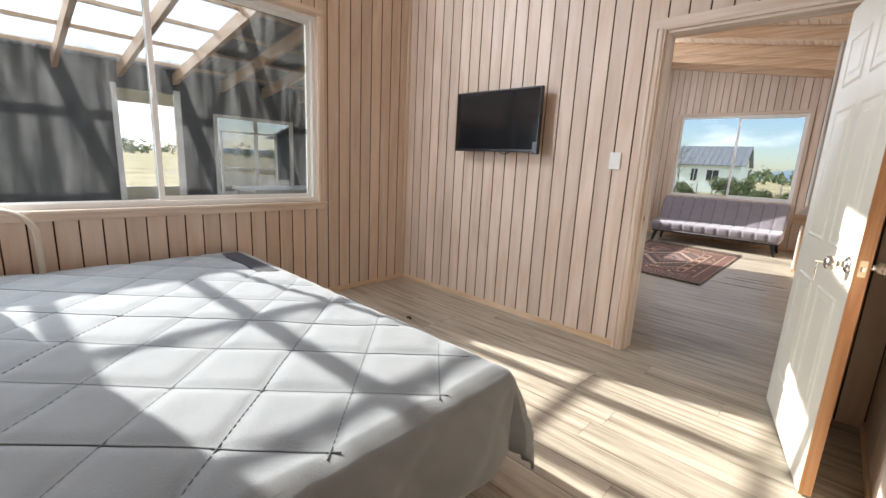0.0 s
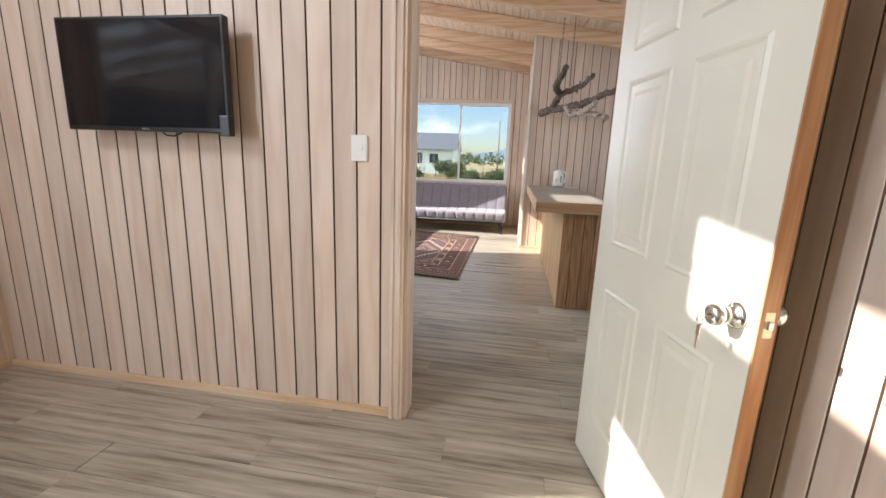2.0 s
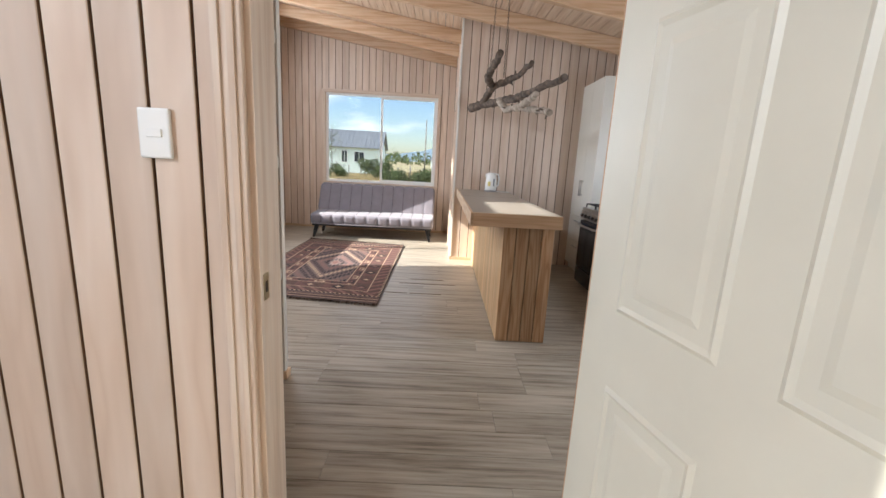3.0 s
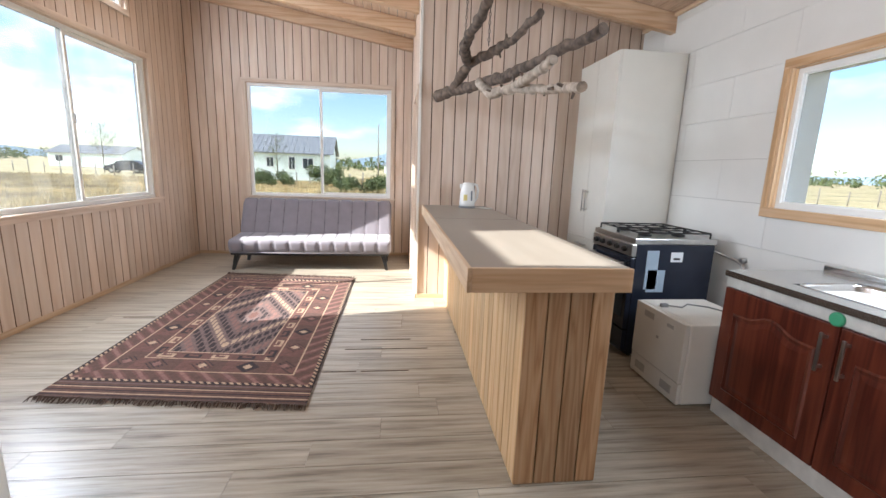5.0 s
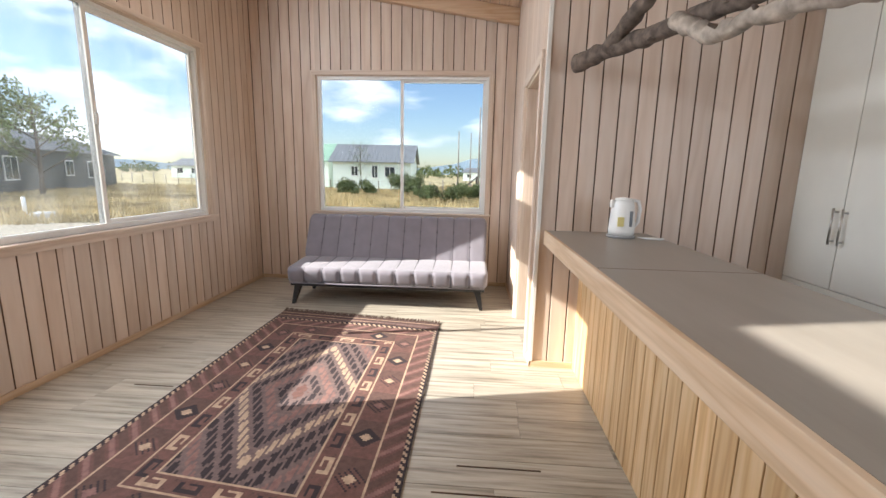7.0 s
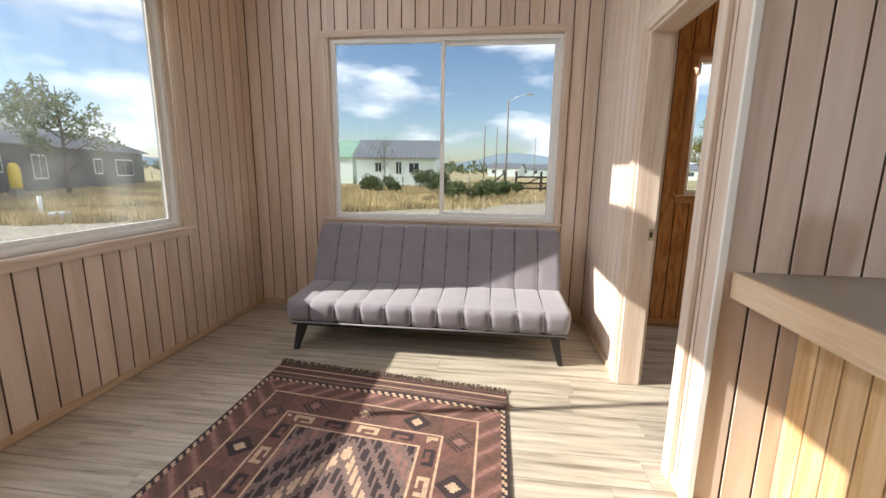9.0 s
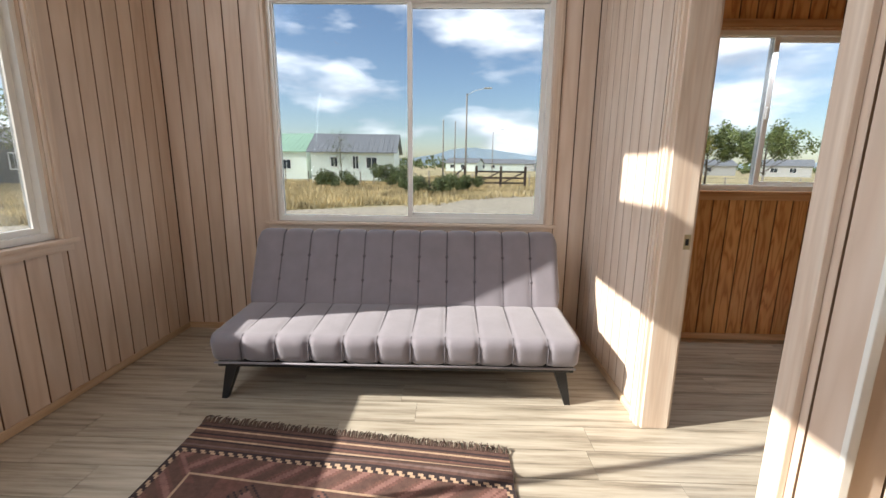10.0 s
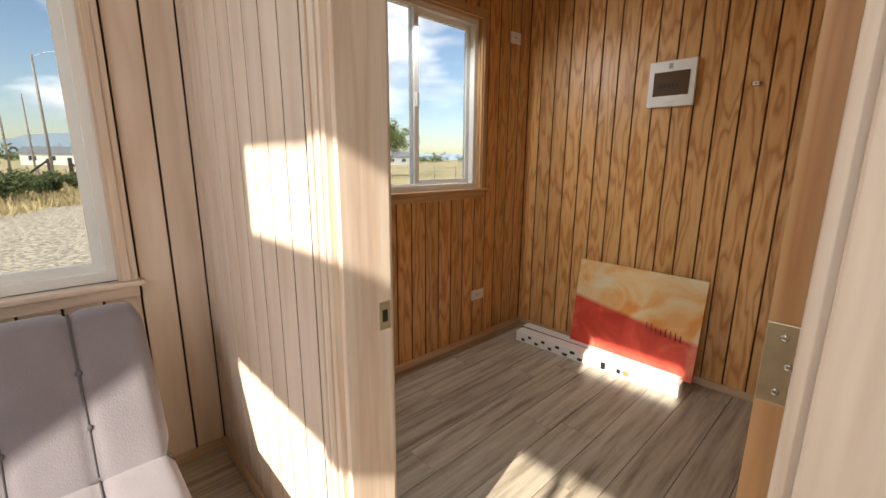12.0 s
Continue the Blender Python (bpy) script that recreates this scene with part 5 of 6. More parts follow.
# ---- store room ----
def breaker_box():
    b = thing("breaker_box", pose(XR - 0.001, 9.278, 1.618, 0, 0, -90), "white electrical breaker box with a smoked window", "breaker box")
    part("cover", bx((-0.125, -0.03, 0.0), (0.125, 0.0, 0.25), 0.006), PVC, b)
    part("window", bx((-0.095, -0.034, 0.06), (0.095, -0.03, 0.19), 0.002), plain("smoked_window", (0.10, 0.065, 0.04), 0.15), b, "smoked brown window")
    for k in range(5):
        part("breaker", bx((-0.06 + k * 0.022, -0.036, 0.10), (-0.045 + k * 0.022, -0.034, 0.125), 0.0006), BLACK, b)
    part("mark", bx((-0.02, -0.032, 0.205), (0.0, -0.03, 0.235)), plain("grey_mark", (0.35, 0.35, 0.35), 0.5), b)
    part("pull", bx((-0.03, -0.038, 0.022), (0.03, -0.03, 0.034), 0.003), PVC, b)


breaker_box()


def painting():
    """An unframed canvas of a red field under a pale orange sky, leaning on the wall."""
    p = thing("canvas_painting", pose(1.905, 9.33, 0.05, 0, 0, -90) @ pose(0, 0, 0, -7.5, 0, 0), "unframed canvas of red fields under an orange sky", "painting")
    w, h = 0.78, 0.60
    m, n, l, b = mat_base("painted_canvas")
    mp_ = coords(n, l, (1, 1, 1), False)
    sep = n.new("ShaderNodeSeparateXYZ")
    l.new(mp_.outputs["Vector"], sep.inputs[0])
    ns = n.new("ShaderNodeTexNoise")
    ns.inputs["Scale"].default_value, ns.inputs["Detail"].default_value, ns.inputs["Distortion"].default_value = 4.0, 6, 1.2
    l.new(mp_.outputs["Vector"], ns.inputs["Vector"])
    skyc = ramp(n, [(0.35, (0.72, 0.30, 0.07)), (0.5, (0.75, 0.52, 0.25)), (0.65, (0.74, 0.66, 0.46))])
    redc = ramp(n, [(0.3, (0.42, 0.03, 0.015)), (0.55, (0.62, 0.07, 0.04)), (0.75, (0.70, 0.25, 0.15))])
    l.new(ns.outputs["Fac"], skyc.inputs["Fac"])
    l.new(ns.outputs["Fac"], redc.inputs["Fac"])
    ad = n.new("ShaderNodeMath")
    ad.operation = "MULTIPLY_ADD"
    ad.inputs[1].default_value, ad.inputs[2].default_value = 0.16, -0.08
    l.new(sep.outputs["X"], ad.inputs[0])
    a2 = n.new("ShaderNodeMath")
    a2.operation = "ADD"
    l.new(sep.outputs["Z"], a2.inputs[0])
    l.new(ad.outputs[0], a2.inputs[1])
    st = n.new("ShaderNodeMapRange")
    st.inputs["From Min"].default_value, st.inputs["From Max"].default_value = 0.195, 0.225
    l.new(a2.outputs[0], st.inputs["Value"])
    mxx = n.new("ShaderNodeMix")
    mxx.data_type = "RGBA"
    l.new(st.outputs["Result"], mxx.inputs[0])
    l.new(redc.outputs["Color"], mxx.inputs[6])
    l.new(skyc.outputs["Color"], mxx.inputs[7])
    l.new(mxx.outputs[2], b.inputs["Base Color"])
    b.inputs["Roughness"].default_value = 0.6
    part("canvas", bx((-w / 2, -0.02, 0), (w / 2, 0.0, h), 0.002), m, p, "painted red and orange canvas")
    tr = bmesh.new()
    rnd = random.Random(2)
    for k in range(8):
        xx = 0.10 + k * 0.028
        tube(tr, [(xx, -0.0205, 0.245 - 0.1 * xx), (xx, -0.0208, 0.28 + 0.02 * rnd.random() - 0.1 * xx)], [0.006, 0.002], 5)
    part("painted_trees", tr, plain("dark_red_paint", (0.25, 0.04, 0.02), 0.6), p)


painting()


def carton(m, label, bars):
    c = thing("long_carton", m, label, "carton")
    part("tube_box", bx((-0.55, -0.045, 0), (0.55, 0.045, 0.075), 0.004), PVC, c)
    for x0, x1, z0, z1, mt in bars:
        part("print", bx((x0, -0.0462, z0), (x1, -0.0450, z1)), mt, c)
    part("end_cap", bx((-0.552, -0.043, 0.002), (-0.55, 0.043, 0.073)), BLACK, c)
    return c


OR = plain("orange_print", (0.7, 0.2, 0.05), 0.5)
_r = random.Random(4)
carton(pose(1.79, 9.52, 0, 0, 0, -88), "long white cardboard carton with dark printed marks",
       [(-0.5 + k * 0.055, -0.475 + k * 0.055 + 0.012 * _r.random(), 0.012 + 0.03 * (k % 2), 0.03 + 0.03 * (k % 2), BLACK) for k in range(9)] +
       [(0.10, 0.13, 0.012, 0.06, BLACK), (0.20, 0.225, 0.02, 0.05, BLACK), (0.24, 0.275, 0.02, 0.052, OR), (0.30, 0.40, 0.028, 0.042, plain("grey_print", (0.3, 0.3, 0.3), 0.5))])
carton(pose(1.885, 9.54, 0, 0, 0, -89), "long dark cardboard carton lying behind the white one", [(-0.55, 0.5, 0.001, 0.0745, BLACK)])
switch(pose(1.513, YF - 0.001, 0.352), "white wall socket on the varnished boards", "socket", 0.12, 0.075, False)
switch(pose(1.847, YF - 0.001, 2.138), "white junction cover high on the varnished boards", "socket", 0.11, 0.075, False)
switch(pose(XR - 0.001, 8.88, 1.70, 0, 0, -90), "small white wall plug", "socket", 0.03, 0.02, False)


# ---- outside ----
GZ = -0.5
gm = bmesh.new()
vs = [gm.verts.new(p) for p in ((-1500, -1500, GZ), (1500, -1500, GZ), (1500, 2600, GZ), (-1500, 2600, GZ))]
gm.faces.new(vs)
ground = structure("ground", gm, GROUND, "flat dry meadow with yellow grass", "ground")


def patch(name, pts, label):
    bm = bmesh.new()
    bm.faces.new([bm.verts.new((x, y, GZ + 0.012)) for x, y in pts])
    return structure(name, bm, GRAVEL, label, "gravel")


patch("road", [(-40, 15.5), (-16, 16.9), (-12, 18.6), (-7.3, 23.1), (-3.2, 25.4), (-1.2, 27.4), (1.0, 34), (1.4, 41), (2.0, 60), (4.6, 60), (4.6, 41), (6, 27), (12, 17), (12, 10.45), (-3.5, 10.45), (-3.5, 10.9), (-10, 10.6), (-40, 9.5)], "pale gravel drive leading to the gate")


def grass():
    rnd = random.Random(8)
    bm = bmesh.new()
    n = 0
    while n < 70000:
        y = 11 + 60 * rnd.random() ** 2
        x = -45 + 60 * rnd.random()
        if n % 3 == 0:
            x, y = -4.5 - 26 * rnd.random(), 8.5 + 30 * rnd.random()
        on_road = (x > max(-7.3 + (y - 23.1) * 1.2, min(-1.2 + (y - 27.4) * 0.33, 1.2 + y * 0.01) if y > 25.5 else -99) and y < 62 and x < 7) or y < 17.0 or (y < 23.1 and x > -12 + (y - 18.6) * 1.05)
        if on_road or (y > 48 and x < -5):
            continue
        h = 0.14 + 0.26 * rnd.random()
        a = rnd.random() * math.pi
        w = 0.010 + 0.016 * rnd.random() + 0.0011 * y
        dx, dy = math.cos(a) * w, math.sin(a) * w
        lx, ly = (rnd.random() - 0.5) * 0.25, (rnd.random() - 0.5) * 0.25
        p = [bm.verts.new((x - dx, y - dy, GZ)), bm.verts.new((x + dx, y + dy, GZ)), bm.verts.new((x + lx, y + ly, GZ + h))]
        bm.faces.new(p)
        n += 1
    tagged(part("meadow_grass", bm, GRASS), "tall dry yellow grass tufts on the meadow", "grass", "", "stuff")


grass()


def leaf_cloud(bm, centre, size, count, rnd, leaf):
    for _ in range(count):
        while True:
            v = Vector((rnd.uniform(-1, 1), rnd.uniform(-1, 1), rnd.uniform(-1, 1)))
            if v.length < 1:
                break
        k = 0.75 + 0.45 * noise.noise(v * 1.7 + Vector(centre))
        p = Vector(centre) + Vector((v.x * size[0], v.y * size[1], v.z * size[2])) * k
        a, b_ = Vector((rnd.uniform(-1, 1), rnd.uniform(-1, 1), rnd.uniform(-1, 1))).normalized() * leaf, Vector((rnd.uniform(-1, 1), rnd.uniform(-1, 1), rnd.uniform(-1, 1))).normalized() * leaf * 0.5
        bm.faces.new([bm.verts.new(p - a), bm.verts.new(p + b_), bm.verts.new(p + a), bm.verts.new(p - b_)])


def bush(x, y, w, h, seed, label="dark green shrub on the meadow"):
    rnd = random.Random(seed)
    b = thing("bush", pose(x, y, GZ), label, "bush", "bushes before the white house")
    st = bmesh.new()
    for k in range(7):
        a = k * 0.9
        tube(st, [(0.05 * math.cos(a), 0.05 * math.sin(a), 0), (w * 0.3 * math.cos(a), w * 0.3 * math.sin(a), h * 0.7)], [0.03, 0.01], 5)
    part("stems", st, TRUNK, b)
    bm = bmesh.new()
    for k in range(9):
        leaf_cloud(bm, (rnd.uniform(-0.6, 0.6) * w, rnd.uniform(-0.5, 0.5) * w, h * rnd.uniform(0.25, 0.7)), (w * 0.36, w * 0.36, h * 0.32), 420, rnd, 0.085)
    part("crown", bm, LEAF, b)


bush(-6.0, 39.0, 1.9, 2.1, 1)
bush(-9.9, 37.5, 2.0, 1.6, 2, "dark spiky shrub on the meadow")
bush(-2.6, 33.0, 2.1, 1.5, 3, "low green bramble beside the drive")
bush(-0.4, 35.5, 1.4, 1.3, 4, "low green bramble beside the drive")
bush(-4.4, 36.5, 1.2, 1.2, 5)
bush(-16.5, 37.0, 1.9, 2.0, 6)


def tree(x, y, h, spread, seed, label, leaf=LEAF2, dens=1.0, bare=False, size=0.14, group="trees"):
    rnd = random.Random(seed)
    t = thing("tree", pose(x, y, GZ), label, "tree", group)
    tk = bmesh.new()
    g = 0.4 if bare else 1.0
    tube(tk, [(0, 0, 0), (0.05, 0.02, h * 0.3), (0.0, 0.06, h * 0.6), (0.05, 0, h * 0.97)], [h * 0.022 * g, h * 0.017 * g, h * 0.011 * g, h * 0.003 * g], 8)
    tips = []
    for k in range(16):
        z0 = h * (0.22 + 0.7 * k / 16)
        a = k * 2.4 + rnd.random()
        ln = spread * (1.05 - 0.75 * k / 16) * (0.7 + 0.5 * rnd.random())
        tip = Vector((math.cos(a) * ln, math.sin(a) * ln, z0 + ln * 0.75))
        tube(tk, [(0, 0, z0), tuple(tip * 0.5 + Vector((0, 0, z0 * 0.5 - 0.05))), tuple(tip)], [h * 0.007 * g, h * 0.005 * g, h * 0.002 * g], 5)
        tips.append(tip)
        if bare:
            for q in range(5):
                s_ = Vector((0, 0, z0)).lerp(tip, 0.3 + 0.14 * q)
                tube(tk, [tuple(s_), tuple(s_ + Vector((rnd.uniform(-1, 1), rnd.uniform(-1, 1), 1.2)) * ln * 0.35)], [h * 0.003 * g, h * 0.001 * g], 4)
    part("trunk", tk, TRUNK, t)
    bm = bmesh.new()
    for tip in tips:
        for f in (0.65, 1.0):
            leaf_cloud(bm, tuple(tip * f + Vector((0, 0, (1 - f) * tip.z * 0.6))), (spread * 0.30, spread * 0.30, spread * 0.30), int((14 if bare else 110) * dens), rnd, size)
    part("crown", bm, leaf, t)


tree(-10.6, 42.0, 4.6, 1.3, 11, "thin leafless sapling before the white house", bare=True, size=0.06)
tree(-25.0, 27.5, 6.2, 2.2, 12, "leafy green tree on the meadow beside the black house", dens=0.7, size=0.12)
tree(-36.5, 35.0, 7.5, 2.4, 13, "grey-green tree beyond the black house", LEAF, dens=0.8)
tree(-37.0, 62.0, 7.0, 2.4, 14, "thin half-bare tree behind the parked car", bare=True, size=0.1)
tree(18.0, 45.0, 5.6, 3.2, 15, "autumn green tree beyond the fence", plain("autumn_leaf", (0.22, 0.21, 0.05), 0.8, var=0.4), dens=1.6)
tree(22.0, 47.0, 5.0, 3.0, 16, "autumn green tree beyond the fence", LEAF2, dens=1.6)
tree(26.5, 46.0, 5.0, 3.0, 17, "autumn green tree beyond the fence", LEAF2, dens=1.4)


def house(m, L, D, eave, ridge, wallm, roofm, wins, label, gable=True, door_at=None):
    """A low house. Local x along its front (facing -y), y depth."""
    h = thing("house", m, label, "house")
    w = bmesh.new()
    box(w, (0, 0, 0), (L, D, eave))
    a = [w.verts.new(p) for p in ((0, 0, eave), (0, D, eave), (0, D / 2, ridge - 0.12))]
    b_ = [w.verts.new(p) for p in ((L, 0, eave), (L, D, eave), (L, D / 2, ridge - 0.12))]
    w.faces.new(a)
    w.faces.new(b_)
    part("wall", w, wallm, h)
    r = bmesh.new()
    o = 0.4
    sl = (ridge - eave) / (D / 2)
    for s in (0, 1):
        ye, yr = (-o, D / 2) if s == 0 else (D + o, D / 2)
        ze = eave - sl * o
        q = [(-o, ye, ze), (L + o, ye, ze), (L + o, yr, ridge), (-o, yr, ridge)]
        lo = [r.verts.new(p) for p in q]
        hi = [r.verts.new((p[0], p[1], p[2] + 0.08)) for p in q]
        r.faces.new(lo)
        r.faces.new(hi)
        for k in range(4):
            r.faces.new((lo[k], lo[(k + 1) % 4], hi[(k + 1) % 4], hi[k]))
    ro = part("roof", r, roofm, h)
    n = int(L / 0.5)
    for k in range(n + 1):
        x = -o + (L + 2 * o) * k / n
        rb = bmesh.new()
        tube(rb, [(x, -o, eave - sl * o + 0.09), (x, D / 2, ridge + 0.09)], 0.03, 4)
        part("roof_rib", rb, roofm, ro)
    for x0, x1, z0, z1 in wins:
        wi = part("window", bx((x0 - 0.08, -0.06, z0 - 0.08), (x1 + 0.08, 0.02, z1 + 0.08)), PVC, h, "white framed window")
        mid = (x0 + x1) / 2
        part("pane", bx((x0, -0.07, z0), (mid - 0.03, -0.055, z1)), DGLASS, wi)
        part("pane", bx((mid + 0.03, -0.07, z0), (x1, -0.055, z1)), DGLASS, wi)
    return h


house(pose(-17.0, 53.6, GZ, 0, 0, 2.5), 9.1, 7.0, 3.2, 5.15, HOUSEW, ROOFG, [(2.2, 2.9, 1.5, 2.5), (4.6, 5.2, 1.3, 2.6), (6.1, 7.2, 1.4, 2.5)], "mint-white house with a grey ribbed roof")
house(pose(-26.4, 57.0, GZ, 0, 0, -8.0), 8.2, 7.0, 3.3, 5.3, HOUSEW, ROOFM, [(1.6, 2.6, 1.2, 2.2), (5.2, 6.2, 1.2, 2.2)], "mint-white house with a pale green roof")
house(pose(-23.5, 17.3, GZ, 0, 0, 113.0), 28.0, 7.0, 3.0, 4.3, HOUSEB, ROOFG, [(3.0, 4.4, 1.0, 2.2), (8.4, 9.4, 1.4, 2.2), (12.0, 13.2, 1.0, 2.3), (19, 20, 1.2, 2.2), (22.5, 25.5, 1.0, 2.2)], "long dark house with a low grey roof")
for k, (x, y, L) in enumerate(((6, 150, 16), (34, 128, 10), (46, 122, 8), (58, 118, 12), (-4, 140, 10), (72, 110, 9), (-64, 90, 14), (16, 165, 12))):
    house(pose(x, y, GZ, 0, 0, -8 - 12 * (k % 3)), L, 7, 2.6, 4.0, (HOUSEW, PLASTER)[k % 2], ROOFG, [(1.5, 2.8, 1, 2), (5, 6.2, 1, 2)], "small distant house on the plain")


def gate():
    g = thing("farm_gate", pose(0.55, 41.2, GZ, 0, 0, 6), "dark wooden double farm gate across the drive", "gate")
    for x in (0, 2.0, 4.0):
        part("post", bx((x - 0.09, -0.09, 0), (x + 0.09, 0.09, 1.75), 0.01), FENCEW, g)
    for x0, x1 in ((0.1, 1.9), (2.1, 3.9)):
        for z in (0.35, 0.75, 1.25):
            part("rail", bx((x0, -0.03, z), (x1, 0.03, z + 0.13)), FENCEW, g)
        part("brace", tube(bmesh.new(), [(x0, 0, 0.4), (x1, 0, 1.3)], 0.06, 4), FENCEW, g)


gate()


def fence(x0, y0, x1, y1, n, label):
    f = thing("wire_fence", pose(0, 0, GZ), label, "fence")
    for k in range(n + 1):
        x, y = x0 + (x1 - x0) * k / n, y0 + (y1 - y0) * k / n
        part("post", tube(bmesh.new(), [(x, y, 0), (x + 0.03 * (k % 3 - 1), y, 1.15 + 0.2 * (k % 2))], 0.055, 6), POLE, f)
    for z in (0.4, 0.75, 1.05):
        part("wire", tube(bmesh.new(), [(x0, y0, z), (x1, y1, z)], 0.008, 4), IRON, f)


fence(-14, 44.0, 0.3, 41.3, 12, "wire fence on weathered posts beside the drive")
fence(4.9, 41.6, 60, 30, 24, "wire fence on weathered posts round the field")
fence(-60, 66, -14, 44, 18, "wire fence on weathered posts round the meadow")
part_brace = thing("fence_brace", pose(-1.2, 41.0, GZ), "slanting timber brace of the fence corner", "fence brace")
part("brace", tube(bmesh.new(), [(-0.9, 0, 0.2), (0.8, 0, 1.6)], 0.06, 6), FENCEW, part_brace)
part("brace", tube(bmesh.new(), [(0.8, 0, 0), (0.8, 0, 1.7)], 0.07, 6), FENCEW, part_brace)


def pole(x, y, h, lamp, label):
    p = thing("street_lamp" if lamp else "utility_pole", pose(x, y, GZ), label, "street lamp" if lamp else "pole")
    part("pole", tube(bmesh.new(), [(0, 0, 0), (0, 0, h)], [0.10, 0.06], 8), POLE, p)
    if lamp:
        part("arm", tube(bmesh.new(), [(0, 0, h - 0.15), (0.7, 0, h + 0.25), (1.6, 0, h + 0.45)], 0.022, 6), PVC, p)
        part("lamp_head", bx((1.5, -0.12, h + 0.40), (2.2, 0.12, h + 0.52), 0.04), PLASTER, p, "grey lamp head")


pole(-0.2, 46.0, 8.0, True, "concrete street lamp with an arched arm")
pole(-2.6, 58.0, 7.0, False, "slim dark utility pole")
pole(-1.2, 70.0, 8.0, False, "slim dark utility pole")
pole(6.5, 95.0, 8.5, True, "distant street lamp beside the drive")
pole(40.0, 90.0, 8.5, False, "distant wooden pole on the plain")
pole(30.0, 100.0, 9.0, False, "distant wooden pole on the plain")


def car():
    c = thing("parked_car", pose(-35.8, 60.5, GZ, 0, 0, 10), "dark parked car on the meadow", "car")
    prof = [(0, 0.35), (0, 0.85), (0.9, 1.0), (1.7, 1.55), (3.3, 1.6), (4.1, 1.05), (4.4, 0.95), (4.4, 0.35)]
    bm = bmesh.new()
    a = [bm.verts.new((x, -0.85, z)) for x, z in prof]
    b_ = [bm.verts.new((x, 0.85, z)) for x, z in prof]
    for k in range(len(prof)):
        bm.faces.new((a[k], a[(k + 1) % len(prof)], b_[(k + 1) % len(prof)], b_[k]))
    bm.faces.new(a[::-1])
    bm.faces.new(b_)
    bmesh.ops.bevel(bm, geom=list(bm.edges), offset=0.06, segments=2, affect="EDGES")
    part("body", bm, CARP, c)
    for x0, x1 in ((1.35, 2.3), (2.4, 3.4)):
        part("side_window", bx((x0, -0.90, 1.08), (x1, -0.84, 1.45), 0.02), DGLASS, c)
    for x in (0.85, 3.5):
        for y in (-0.82, 0.82):
            wh = part("wheel", lathe(bmesh.new(), [(0.33, y - 0.1), (0.34, y), (0.33, y + 0.1)], 20, (x, 0, 0.335), "y"), BLACK, c)
            part("rim", lathe(bmesh.new(), [(0.2, y - 0.11), (0.2, y + 0.11)], 16, (x, 0, 0.335), "y"), STEEL, wh)
    part("tail_light", bx((4.38, -0.8, 0.8), (4.43, -0.5, 0.95), 0.01), RED, c)


car()
yc = thing("yellow_tank", pose(-24.6, 24.6, GZ), "yellow plastic tank beside the dark house", "tank")
part("tank", lathe(bmesh.new(), [(0.22, 0.6), (0.24, 0.7), (0.24, 1.6), (0.12, 1.85)], 16), YELLOW, yc)
part("stand", bx((-0.2, -0.2, 0), (0.2, 0.2, 0.6)), POLE, yc)
wp = thing("white_marker", pose(-16.2, 18.8, GZ), "white pipe standing in the grass", "pipe")
part("pipe", tube(bmesh.new(), [(0, 0, 0), (0, 0, 0.75)], 0.06, 10), PVC, wp)
mh = thing("manhole_ring", pose(-15.3, 18.6, GZ), "low concrete manhole ring in the grass", "manhole")
part("ring", lathe(bmesh.new(), [(0.35, 0), (0.35, 0.22), (0.30, 0.26)], 20), PLASTER, mh)

# far woods and mountains
rnd = random.Random(21)
bm = bmesh.new()
for k in range(420):
    a = -1.25 + 2.9 * rnd.random()
    d = 170 + 160 * rnd.random()
    x, y = math.sin(-a) * d, math.cos(-a) * d
    s = 2.0 + 3.5 * rnd.random() * (0.5 + 0.5 * noise.noise(Vector((a * 4, 0, 0))) + 0.4)
    leaf_cloud(bm, (x, y, GZ + s * 0.6), (s * 1.1, s * 1.1, s * 0.75), 34, rnd, 0.9)
tagged(part("far_trees", bm, LEAF), "dark line of far trees along the horizon", "woods", "", "stuff")
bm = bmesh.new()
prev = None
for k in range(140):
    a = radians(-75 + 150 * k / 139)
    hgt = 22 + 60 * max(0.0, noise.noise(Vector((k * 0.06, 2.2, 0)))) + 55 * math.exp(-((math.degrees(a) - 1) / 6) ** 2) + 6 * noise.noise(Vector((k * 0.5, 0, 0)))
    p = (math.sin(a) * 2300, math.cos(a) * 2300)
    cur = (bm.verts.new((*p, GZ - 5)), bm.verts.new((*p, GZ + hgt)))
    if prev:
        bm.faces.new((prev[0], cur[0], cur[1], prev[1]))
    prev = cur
structure("backdrop", bm, MOUNT, "mountains on the horizon, tinted pale blue to stand for haze", "mountains")


